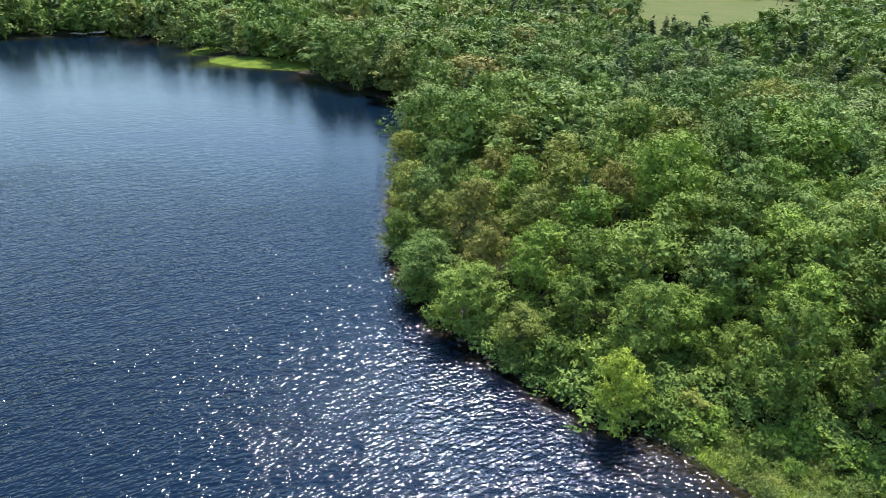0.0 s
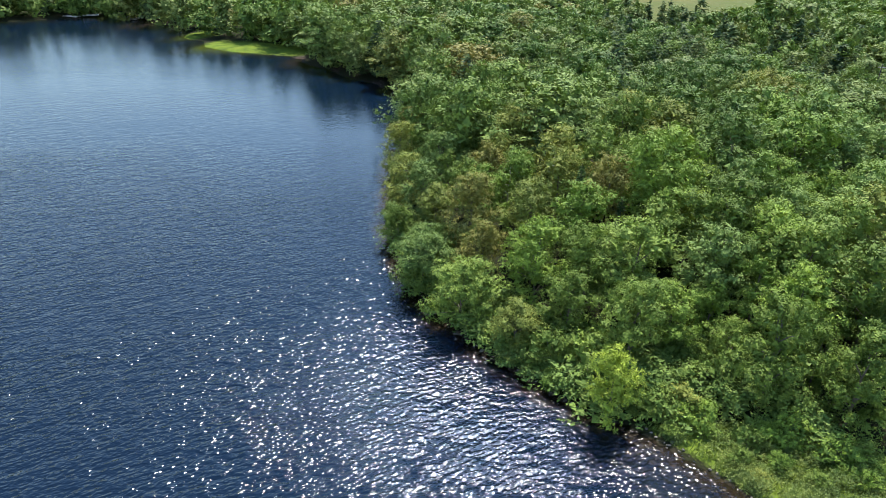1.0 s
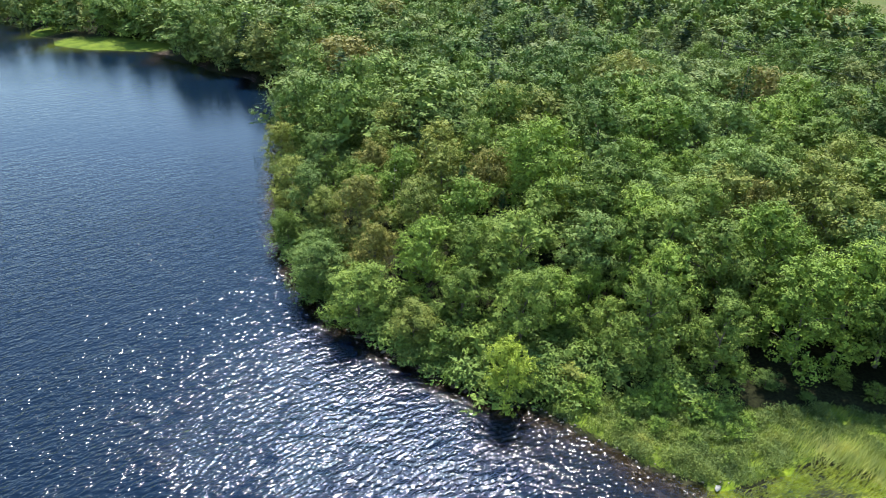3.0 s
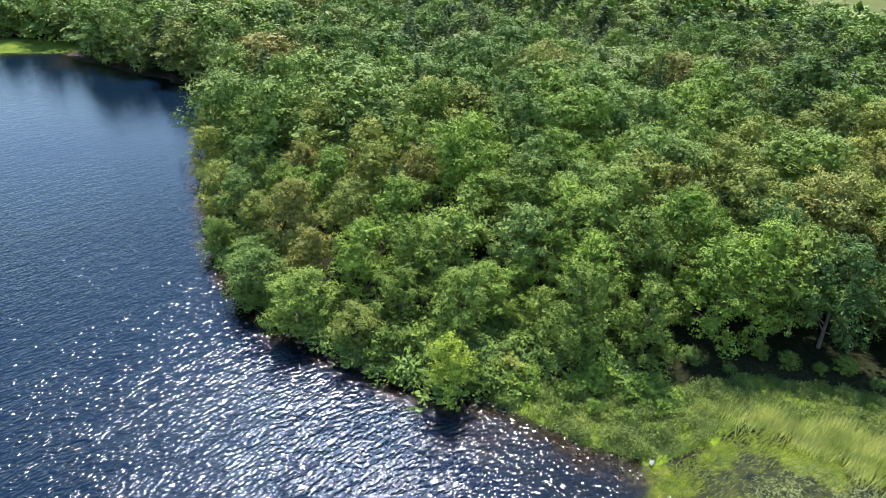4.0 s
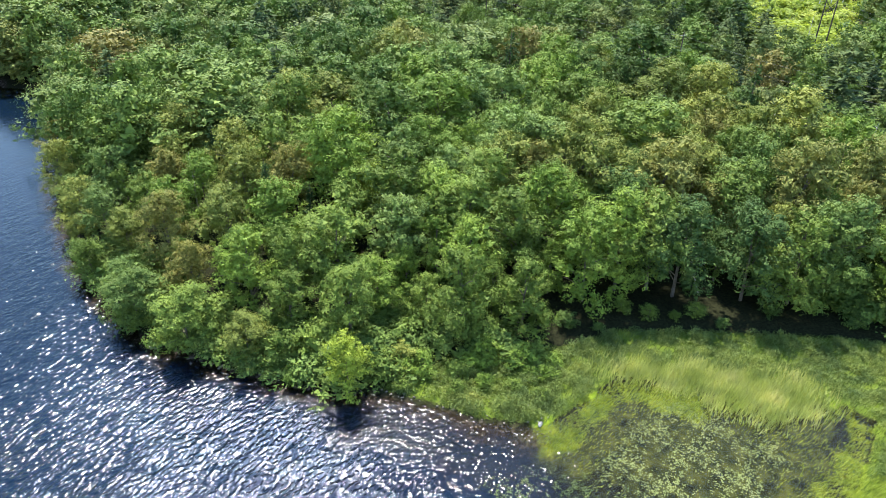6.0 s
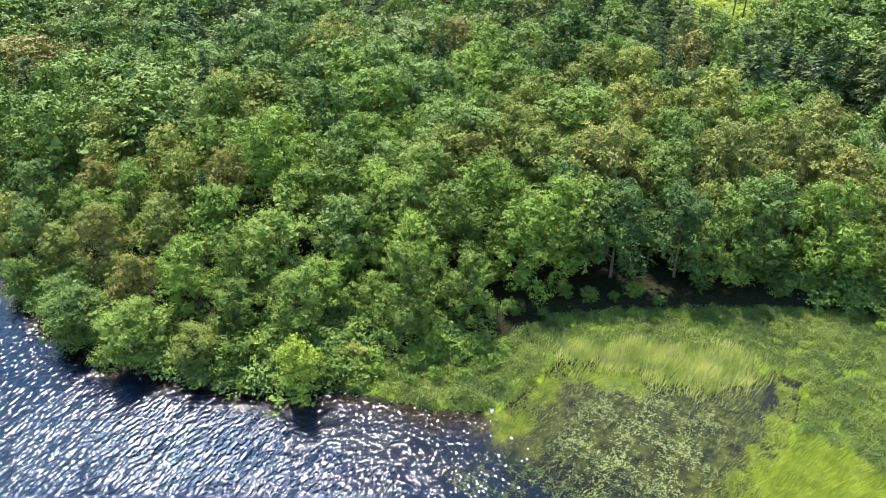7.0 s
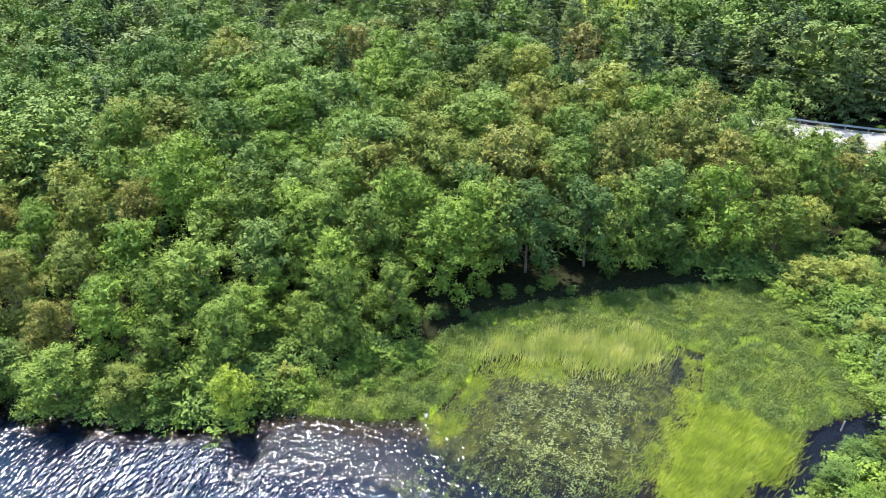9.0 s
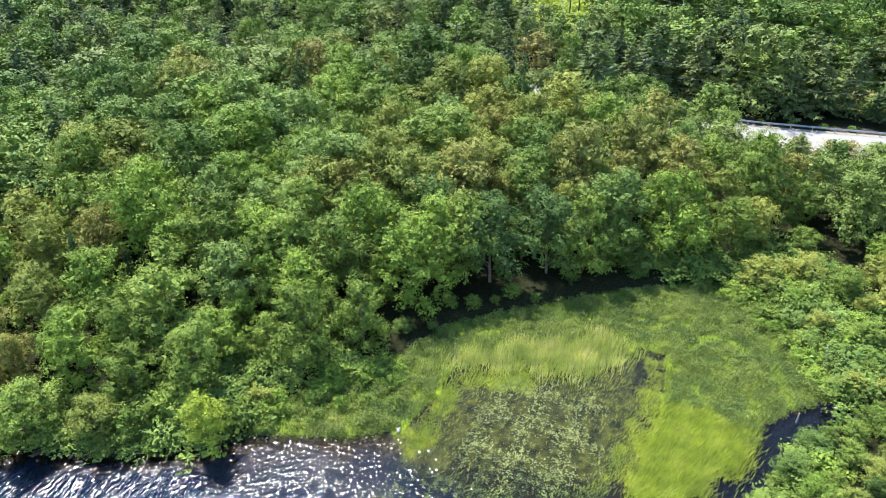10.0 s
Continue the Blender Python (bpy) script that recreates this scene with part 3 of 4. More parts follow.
# ---------------------------------------------------------------- trees that stand out, each list x, y, height
plant("lone_tree", "round", "lime", 13.1, 42.3, 6.4, 0.8, "lone lime green leafy tree standing at the water's edge", "", "tree")
TAKEN.append((13.4, 43.6, 8.0))
NOTED = {
    "olive": [(44.0, 104.3, 14.6), (8.9, 95.2, 11.2), (50, 54.3, 13.2), (41, 61.5, 12.8), (77.5, 26.4, 9.6), (77.0, 21.4, 7.1), (65.7, 59.6, 13.1), (59.3, 69.1, 13.1),
              (6.5, 50.5, 5.2), (8.7, 67.1, 10.1), (8.6, 94.9, 11.1), (-7.3, 96.0, 8.1), (24.1, 92.6, 14.0), (12.9, 76.4, 10.8), (46.2, 108.2, 14.1),
              (-5.6, 84, 7), (60.5, 50.8, 13.0)],
    "bright": [(36.8, 114.1, 12), (68.4, 28.3, 12), (40.5, 52, 12.8), (30.8, 58.4, 11.8), (40.2, 44.4, 10.6), (35.9, 70.4, 12), (46.0, 69.8, 13.1),
              (34.5, 72.0, 12.6), (44.7, 44.6, 12.1), (8.8, 58.1, 9.6), (4.6, 75.3, 8.6), (8.7, 79.3, 9.5), (29.4, 50.2, 10.1)],
    "pale": [(49.5, 83.4, 14.2), (70.2, 84.5, 14.6), (20.3, 98, 11.6), (-2, 64.4, 5.8), (64.7, 33.5, 12.1), (33.8, 64.3, 11.6), (48.4, 66.1, 12.6), (-2.0, 60.7, 6.6),
              (17.5, 90.7, 11.6), (-2.9, 78.9, 7.6), (-0.9, 89.4, 8.6), (42.6, 65.8, 13.4), (24.9, 56.8, 10.5), (5.7, 129.7, 8.7), (19.3, 114.3, 12.0)],
    "tan": [(54.6, 50.3, 14.2), (66.5, 41, 15.2), (76.5, 38.5, 14.4), (49.4, 105, 14.2), (52, 118.5, 12.8), (86.7, 42.5, 13.1)],
    "rust": [(59.4, 44.8, 11.2), (89.5, 22.4, 8.6), (2.8, 70.0, 9.6), (17.9, 73.5, 11.1), (3.9, 62.3, 7.6), (5.0, 85.1, 8.5), (70.3, 56.9, 12.1), (-6.6, 107.2, 7.6),
              (70.6, 37.0, 11.4), (77.8, 32.3, 12.2)],
    "blue": [(55.6, 37.0, 11.6), (46, 79, 13.5), (49.5, 40.8, 11.6)],
    "green": [(47.9, 43.1, 11.8), (31.4, 42.6, 9.0), (15.8, 48.8, 8.8), (13.1, 56.4, 9.4), (73.0, 22.6, 8.4), (35.6, 50.4, 12), (25.9, 44.9, 9.6), (70.4, 125, 13),
              (69, 105.5, 13), (10.4, 98, 11), (84.8, 32.0, 10.1), (88.4, 27.6, 9.6), (59.5, 43.4, 12.6), (68.0, 51.4, 13.1), (52.4, 69.4, 13.1), (31.7, 55.0, 12.1),
              (31.1, 83.9, 12.6), (1.7, 54.9, 7.1), (59.7, 34.4, 11.0), (-5.4, 72.5, 5)],
    "dark": [(63, 33.2, 11.0), (35.6, 107.0, 14.7)],
}
for leaf, rows in NOTED.items():
    for x, y, h in rows:
        edge_tree = float(signed(MEADOW, np.array(x), np.array(y))) < 5.5
        shape = "round" if h < 7.6 else ("edge" if edge_tree else "tall")
        plant("tree", shape, leaf, x, y, h, RNG.uniform(0.95, 1.12))
        TAKEN.append((x, y, 3.6 if h > 7 else 2.8))
plant("tree", "tall", "lime", 25.8, 67.3, 9.6, 0.9)
TAKEN.append((25.8, 67.3, 3.2))
for x, y, h in ((14, 69.5, 11), (36.7, 82.8, 11), (23.9, 83.2, 11), (0.1, 131.9, 11), (29.5, 76, 9), (12, 88, 10), (46, 88, 11), (17.8, 66, 9)):
    plant("spruce", "spruce", "needles", x, y, h, 0.8, group="spruces in the shore wood")
    TAKEN.append((x, y, 2.4))

# bushes along the water and at the wood's edge
for x, y, h, leaf in ((6.7, 52.2, 3.4, "olive"), (9.4, 48.4, 3.6, "green"), (16.4, 43.6, 2.4, "green"), (20.4, 41.8, 2.2, "bright"), (26.3, 40.8, 2.6, "bright"), (28.7, 38.6, 2.2, "bright"),
                      (22.8, 39.8, 1.8, "green"), (12.2, 48.6, 3.6, "green"), (3.9, 54.6, 3.2, "green"), (0.4, 57.6, 3.0, "green"), (9.2, 45.8, 1.5, "bright"), (6.2, 49.4, 1.8, "green"),
                      (19.0, 43.4, 2.2, "olive"), (17.6, 40.6, 1.2, "green"), (21.6, 38.2, 1.3, "green"), (24.3, 37.6, 1.4, "bright"), (26.4, 36.2, 1.2, "green"), (29.4, 36.4, 1.5, "bright"), (24.6, 40.4, 2.0, "bright"),
                      (30.6, 38.8, 2.0, "green"), (18.4, 42.0, 1.8, "bright"), (22.4, 36.2, 1.0, "olive"), (28.0, 34.2, 1.0, "green"), (31.5, 37.4, 1.6, "bright"), (-3.2, 66.2, 3, "green"), (-2.2, 61.0, 2.6, "green")):
    plant("bush", "bush", leaf, x, y, h, RNG.uniform(0.9, 1.15), "dense %s bush at the edge of the shore wood" % leaf, "bushes along the shore", "bush")
    TAKEN.append((x, y, 1.6))
for x, y, h, leaf in ((69.8, 17, 4, "olive"), (72.8, 13.6, 4.5, "olive"), (73.8, 9.1, 4, "green"), (78.7, 7.1, 4.5, "olive"), (65.6, 8.8, 3, "olive"), (67.2, 4.6, 3, "green"), (61, 8, 1.8, "bright"),
                      (52.6, 1.0, 2.4, "green"), (49.5, 0.2, 2.6, "green"), (44, 1.2, 2.6, "bright"), (60, 1.2, 2.6, "olive"), (63.5, 3.2, 2.4, "bright"), (47.2, 2.4, 2, "bright"), (41, 2.6, 2, "green"),
                      (55, -1, 3, "green"), (64, -2, 3.5, "olive"), (70, 1, 4, "green"), (75, 4, 4.5, "olive"), (68, 12.2, 3, "bright"), (58.5, 6.6, 1.5, "bright")):
    plant("bush", "round" if h > 2.3 else "bush", leaf, x, y, h, RNG.uniform(1.15, 1.5), "leafy %s alder bush beside the dark creek" % leaf, "bushes by the creek", "bush")
    TAKEN.append((x, y, 2.2))


for x, y in zip(RNG.uniform(37, 64, 700), RNG.uniform(-12, 4, 700)):
    if float(signed(LAKE, np.array(x), np.array(y))) > 0.9 and float(signed(MEADOW, np.array(x), np.array(y))) > 0.5 and free(x, y, 1.7):
        leaf = ("green", "dark", "green", "olive")[int(RNG.integers(0, 4))]
        plant("bush", "round", leaf, x, y, RNG.uniform(1.7, 3.0), RNG.uniform(1.0, 1.4), "leafy %s alder bush beside the dark creek" % leaf, "bushes by the creek", "bush")
        TAKEN.append((x, y, 1.7))

# low alders between the marsh and the creek's end
for x, y in zip(RNG.uniform(57.5, 72, 800), RNG.uniform(4, 19, 800)):
    dm = float(signed(MEADOW, np.array(x), np.array(y)))
    if -2.6 < dm < 6 and float(signed(LAKE, np.array(x), np.array(y))) > 1.0 and free(x, y, 1.7):
        leaf = ("bright", "pale", "green", "bright")[int(RNG.integers(0, 4))]
        plant("bush", "bush", leaf, x, y, 1.1 + 0.14 * (dm + 2.6) + RNG.uniform(0, 0.5), RNG.uniform(1.1, 1.5), "low spreading %s alder bush at the marsh edge" % leaf, "bushes by the creek", "bush")
        TAKEN.append((x, y, 1.7))

# leafy mantle of the wood along the marsh, low to the ground
for x, y in zip(RNG.uniform(28, 66, 2500), RNG.uniform(20, 46, 2500)):
    dm = float(signed(MEADOW, np.array(x), np.array(y)))
    if 0.2 < dm < 4.2 and RNG.random() < 0.08 and float(signed(LAKE, np.array(x), np.array(y))) > 1.5 and free(x, y, 2.0):
        leaf = ("dark", "green", "dark")[int(RNG.integers(0, 3))]
        plant("bush", "round", leaf, x, y, 0.7 + dm * 0.2 + RNG.uniform(0, 0.8), RNG.uniform(1.4, 2.1), "tall %s bush in the shade of the wood's edge" % leaf, "bushes at the wood's edge", "bush")
        TAKEN.append((x, y, 2.0))


for u in np.linspace(0.06, 0.9, 9):
    x, y = 129.6 + u * (110.4 - 129.6) + RNG.normal(0, 0.5), 8 + u * (51 - 8) + RNG.normal(0, 0.5)
    plant("bush", "bush", "bright", x, y, RNG.uniform(0.7, 1.3), 1.0, "small bright green bush behind the guard rail", "bushes behind the guard rail", "bush")


# ---------------------------------------------------------------- the wood
def wooded(X, Y):
    d = signed(LAKE, X, Y)
    ok = (d > 1.2) & (signed(MEADOW, X, Y) > 1.4) & (dist_to(ROAD, X, Y) > 5.6) & (dist_to(WIRES, X, Y) > 7.5)
    road_x = np.interp(Y, [-14, 5, 20, 36, 52, 70, 90, 110, 132, 150, 175, 220], [135, 126, 118.2, 110, 105, 102.5, 101, 98.5, 92, 84, 75, 60])
    ok &= (X < road_x) | (dist_to(ROAD, X, Y) > np.where(Y < 60, 9.6, 9.0))
    ok &= (signed(FIELD, X, Y) > 1) & (signed(CLEARING, X, Y) > 1) & (dist_to([(-80, 203), (-58, 189), (-44, 186)], X, Y) > 9)
    ok &= (signed(MEADOW, X - 0.8, Y - 4.9) > 0.3) | (X < 17) | (Y < 19)      # the sun reaches the marsh's edge
    return ok & ~((X < 60) & (Y < 6))


def scatter(lo, hi, gap, tries, keep=None):
    """Places at least a gap apart, out of random ones."""
    X, Y = RNG.uniform(lo[0], hi[0], tries), RNG.uniform(lo[1], hi[1], tries)
    ok = wooded(X, Y)
    if keep is not None:
        ok &= keep(X, Y)
    cell, out = {}, []
    for a, b, c in TAKEN:
        cell.setdefault((int(a // 8), int(b // 8)), []).append((a, b, c))
    for x, y in zip(X[ok], Y[ok]):
        i, j = int(x // 8), int(y // 8)
        near = [q for di in (-1, 0, 1) for dj in (-1, 0, 1) for q in cell.get((i + di, j + dj), ())]
        if all((x - a) ** 2 + (y - b) ** 2 > (gap * 0.5 + c * 0.5) ** 2 for a, b, c in near):
            cell.setdefault((i, j), []).append((x, y, gap))
            TAKEN.append((x, y, gap))
            out.append((x, y))
    return np.array(out)


def tall_at(x, y):
    d = float(signed(LAKE, np.array(x), np.array(y)))
    h = 4.6 + 4.4 * float(step(0, 12, d)) + 4.4 * float(step(8, 34, d))
    h = max(h, 11.0 * float(step(26, 34, x) * step(20, 27, y))) + 1.0 * float(wobble(x, y, 9, 3.0))
    low = float(step(24, 17, y + 0.1 * (x - 60)) * step(54, 60, x))     # alder thicket by the creek
    return h * (1 - low) + low * (3.0 + 0.06 * (x - 56) + 0.7 * float(wobble(x, y, 5, 3.0)))


def pick_leaf(x, y):
    """Which kind grows where: stands of a kind, olive towards the point and the road."""
    w = float(wobble(x, y, 14, 1.0)) + RNG.normal(0, 0.45)
    q = RNG.random()
    dry = float(step(70, 100, y) * step(30, 5, x) + step(70, 95, x))
    if x > 56 and y < 22:
        dry = 0.0
    if q < 0.17 + 0.22 * dry:
        return "olive"
    if q < 0.20 + 0.28 * dry:
        return "rust"
    if w > 0.6:
        return "pale"
    if w > -0.1:
        return "green"
    return "bright" if w > -0.6 else "dark"


def near_part(X, Y):
    return (X < 84) & (Y < 92)


for gap, tries, share, broad in ((8.0, 300, 1.08, 1.2), (5.4, 9000, 1.0, 1.04), (3.6, 9000, 0.78, 0.85)):
    for x, y in scatter((-14, -8), (84, 92), gap, tries, near_part):
        leaf, h = pick_leaf(x, y), tall_at(x, y) * share * RNG.uniform(0.76, 1.16)
        if RNG.random() < 0.025 and h > 6:
            plant("spruce", "spruce", "needles", x, y, h * 1.1, 0.75, group="spruces in the shore wood")
        else:
            shape = "round" if h < 6.5 else ("slim" if gap < 4 and RNG.random() < 0.35 else "tall")
            if shape == "tall" and float(signed(MEADOW, np.array(x), np.array(y))) < 5.5:
                shape = "edge"
            plant("tree", shape, leaf, x, y, h, broad * RNG.uniform(0.88, 1.15))

# woods past the near stand: thinner crowns, joined
MIDC = [crown_tris(RNG, 10, 3.3, 1.0, 3700, 0.16, 42)[0] for _ in range(5)]
MIDC2 = [crown_tris(RNG, 10, 3.3, 1.0, 1900, 0.215, 34)[0] for _ in range(5)]
FARC = [crown_tris(RNG, 10, 3.5, 0.3, 700, 0.40, 24)[0] for _ in range(5)]
MIDS = [spruce_tris(RNG, 11, 2.7, 1900, 0.28) for _ in range(3)]
FARS = [spruce_tris(RNG, 11, 2.4, 260, 0.80) for _ in range(3)]


def join_woods(name, places, crowns, material, label, tint, heights, tall):
    """Many far trees as one."""
    parts, tints = [], []
    for (x, y), t, h in zip(places, tint, heights):
        C = crowns[int(RNG.integers(0, len(crowns)))]
        a, s, w = RNG.uniform(0, 6.283), h / tall, max(h, min(6.5, tall)) / tall * (RNG.uniform(0.85, 1.2) if RNG.random() < 0.65 else RNG.uniform(1.2, 1.6))
        R = np.array([[math.cos(a) * w, math.sin(a) * w, 0], [-math.sin(a) * w, math.cos(a) * w, 0], [0, 0, s]])
        parts.append(C @ R + (x, y, 0))
        tints.append(np.full(len(C), t))
    Z = np.repeat(ground_z(places[:, 0], places[:, 1]), [len(q) for q in parts])
    T = np.concatenate(parts)
    T[:, :, 2] += Z[:, None]
    return tagged(part(name, tri_mesh(name, T, material, np.concatenate(tints))), label, "woods", kind="stuff")


def woods_of(name, lo, hi, gap, tries, keep, crowns, firs, label, far_h=12.0, needle=0.2):
    pts = np.concatenate([scatter(lo, hi, gap * 1.35, tries, keep), scatter(lo, hi, gap * 0.92, tries // 2, keep)])
    dark = RNG.random(len(pts)) < needle * (1 + 1.2 * wobble(pts[:, 0], pts[:, 1], 30, 2.0)) + 0.85 * (step(4, 7, dist_to(ROAD, pts[:, 0], pts[:, 1])) * step(45, 20, dist_to(ROAD, pts[:, 0], pts[:, 1])) * (pts[:, 0] * 0.882 + pts[:, 1] * 0.47 > 113.8) * np.where(pts[:, 1] < 62, 0.9, 0.45))
    w = np.clip(0.42 + 0.3 * wobble(pts[:, 0], pts[:, 1], 16, 1.0) + RNG.normal(0, 0.22, len(pts)), 0, 1)
    hh = far_h * RNG.uniform(0.78, 1.15, len(pts)) + 0.8 * wobble(pts[:, 0], pts[:, 1], 25, 4.0)
    rd = dist_to(ROAD, pts[:, 0], pts[:, 1])
    near_side = pts[:, 0] * 0.882 + pts[:, 1] * 0.47 < np.where(pts[:, 1] < 60, 113.8, 999)
    near_side |= (pts[:, 1] >= 60) & (pts[:, 0] < np.interp(pts[:, 1], [60, 70, 90, 110, 132, 150, 175, 220], [104, 102.5, 101, 98.5, 92, 84, 75, 60]))
    hh = np.where(near_side & (rd < 26), np.minimum(hh, np.where(pts[:, 1] > 36, 9.6, 8.0) + 0.04 * rd + 0.8 * wobble(pts[:, 0], pts[:, 1], 6, 1.0)), hh)
    hh = np.where(near_side & (pts[:, 1] < 32), np.minimum(hh, 2.2 + 0.40 * (rd - 4)), hh)
    hh = np.where(~near_side & (rd < 40), hh * 1.06 + 0.4, hh)
    hh = np.where(~near_side & (pts[:, 0] < 150) & (pts[:, 1] > 72) & (pts[:, 1] < 112), hh * 0.66, hh)      # younger growth before the clearing
    join_woods(name, pts[~dark], crowns, WOODS, label, w[~dark], hh[~dark], 10)
    join_woods("spruce_" + name, pts[dark], firs, WOODS_DARK, "dark spruces among the " + label.split(" ", 1)[1], RNG.random(int(dark.sum())), hh[dark] * 1.12, 11)


def mid_part(X, Y):
    az = np.degrees(np.arctan2(X, Y))
    return ~near_part(X, Y) & (np.hypot(X, Y) < 132) & (az > -12) & (az < 92)


def back_part(X, Y):
    az, r = np.degrees(np.arctan2(X, Y)), np.hypot(X, Y)
    return (r >= 132) & (r < 190) & (az > -30) & (az < 88)


def far_part(X, Y):
    az, r = np.degrees(np.arctan2(X, Y)), np.hypot(X, Y)
    return (r >= 190) & (az > -42) & (az < np.where(r > 265, 38, 66)) & (r < 390)


def last_part(X, Y):
    az, r = np.degrees(np.arctan2(X, Y)), np.hypot(X, Y)
    return (r >= 390) & (r < 800) & (az > -25) & (az < 38)


woods_of("wood", (-60, -20), (190, 190), 3.9, 26000, mid_part, MIDC, MIDS, "mixed green wood behind the shore stand", 12.6, 0.03)
woods_of("back_wood", (-100, -20), (190, 190), 4.0, 22000, back_part, MIDC2, MIDS, "mixed green wood on both sides of the road", 12.4, 0.08)
woods_of("far_wood", (-270, 60), (390, 390), 4.6, 26000, far_part, FARC, FARS, "distant mixed wood round the lake", 11.8, 0.10)
woods_of("distant_wood", (-340, 300), (640, 800), 9.0, 9000, last_part, [c[::4] * (1.9, 1.9, 1.15) for c in FARC], [c[::2] * (1.6, 1.6, 1.1) for c in FARS], "distant mixed wood past the field", 10.5, 0.2)


# undergrowth under the wood's edge
UNDER = [crown_tris(RNG, 2.2, 1.6, 0.0, 330, 0.15, 14)[0] for _ in range(4)]
X, Y = RNG.uniform(-12, 84, 9000), RNG.uniform(-8, 80, 9000)
dm, dw = signed(MEADOW, X, Y), signed(LAKE, X, Y)
ok = (dw > 0.5) & (dm > 0.3) & ~((X > 29.5) & (X < 63) & (Y > 24)) & ((dm < 11) | (dw < 7)) & (RNG.random(9000) < 0.85) & ~((X < 60) & (Y < 2))
pts = np.stack([X[ok], Y[ok]], 1)[:420]
join_woods("undergrowth", pts, UNDER, WOODS, "dense dark green undergrowth along the wood's edge", np.clip(RNG.normal(0.25, 0.15, len(pts)), 0, 1), RNG.uniform(0.9, 2.4, len(pts)), 2.2)

# low lush bushes under the power line
SMALL = [crown_tris(RNG, 2.2, 1.6, 0.0, 170, 0.42, 12)[0] for _ in range(4)]
X, Y = RNG.uniform(100, 280, 9000), RNG.uniform(-60, 330, 9000)
ok = ((signed(CLEARING, X, Y) < 0) | (dist_to(WIRES, X, Y) < 8.5)) & (dist_to(ROAD, X, Y) > 6) & (RNG.random(9000) < 0.75 + 0.5 * wobble(X, Y, 12)) & (np.hypot(X, Y) < 260)
pts = np.stack([X[ok], Y[ok]], 1)
FINE = [crown_tris(RNG, 2.2, 1.6, 0.0, 420, 0.17, 14)[0] for _ in range(4)]
close = np.hypot(pts[:, 0], pts[:, 1]) < 150
for name, at, shapes, words in (("roadside_bushes", pts[close], FINE, "lush green bushes on the bank below the road"), ("clearing_bushes", pts[~close], SMALL, "lush yellow green bushes in the power line clearing")):
    join_woods(name, at, shapes, WOODS if name[0] == "r" else GRASS, words, np.clip(0.3 + RNG.normal(0, 0.25, len(at)), 0, 1), RNG.uniform(1.0, 2.6, len(at)), 2.2)


# ---------------------------------------------------------------- marsh plants
def points_in(poly, per_m2):
    P = np.array(poly)
    lo, hi = P.min(0), P.max(0)
    k = int((hi - lo).prod() * per_m2)
    X, Y = RNG.uniform(lo[0], hi[0], k), RNG.uniform(lo[1], hi[1], k)
    ok = inside(poly, X, Y)
    return X[ok], Y[ok]


def ragged_in(poly, per_m2, soft=0.7):
    """Places in a polygon with an uneven, thinning edge."""
    P = np.array(poly)
    lo, hi = P.min(0) - 2, P.max(0) + 2
    k = int((hi - lo).prod() * per_m2)
    X, Y = RNG.uniform(lo[0], hi[0], k), RNG.uniform(lo[1], hi[1], k)
    ok = signed(poly, X, Y) + 0.9 * wobble(X, Y, 1.5, 3.0) + RNG.normal(0, soft, k) < 0
    return X[ok], Y[ok]


def blades(X, Y, h, w, lean, wind=(0.5, -0.3)):
    """Upright grass blades, bent by the wind."""
    k = len(X)
    b = np.stack([X, Y, np.maximum(ground_z(X, Y), -0.05) - 0.02], 1)
    ang = RNG.uniform(0, np.pi, k)
    side = np.stack([np.cos(ang), np.sin(ang), np.zeros(k)], 1) * (w * RNG.uniform(0.6, 1.4, k) / 2)[:, None]
    hh = h * RNG.uniform(0.6, 1.25, k)
    off = np.stack([RNG.normal(wind[0], 0.35, k) * lean * hh, RNG.normal(wind[1], 0.35, k) * lean * hh, hh], 1)
    return np.stack([b - side, b + side, b + off], 1)


X, Y = points_in(MEADOW, 1.7)
ok = (signed(REEDS, X, Y) > 0.2) & (signed(LOBE, X, Y) > 0.2) & (signed(LAKE, X, Y) > 0.7)
X, Y = X[ok], Y[ok]
tris, tints = [], []
hs = np.clip(0.52 + 0.6 * wobble(X, Y, 2.4, 5.0) + 0.45 * wobble(X, Y, 0.9, 2.0) + 0.4 * step(35, 29, X), 0.12, 1.4)
for x, y, z, hh in zip(X, Y, ground_z(X, Y), hs):
    k = 190
    dr = unit(RNG.normal(size=(k, 3)) + (0, 0, 0.7))
    pos = np.array([x, y, z]) + dr * (0.75, 0.75, hh) * RNG.uniform(0.5, 1.05, (k, 1))
    pos[:, 2] = np.maximum(pos[:, 2], z + 0.02)
    tris.append(leaf_tris(RNG, pos, dr * 0.6 + RNG.normal(0, 0.3, (k, 3)) + (0, 0, 0.8), 0.075, 2.4, dr + RNG.normal(0, 0.6, (k, 3))))
    tints.append(np.full(k, np.clip(0.42 + 0.4 * float(wobble(x, y, 3.4, 8.0)) + 0.35 * float(wobble(x, y, 1.2, 3.0)) + RNG.normal(0, 0.18), 0, 1)))
tagged(part("marsh_shrubs", tri_mesh("marsh_shrubs", np.concatenate(tris), SEDGE, np.concatenate(tints))), "low green sweet gale and sedge covering the marsh", "marsh plants", kind="stuff")

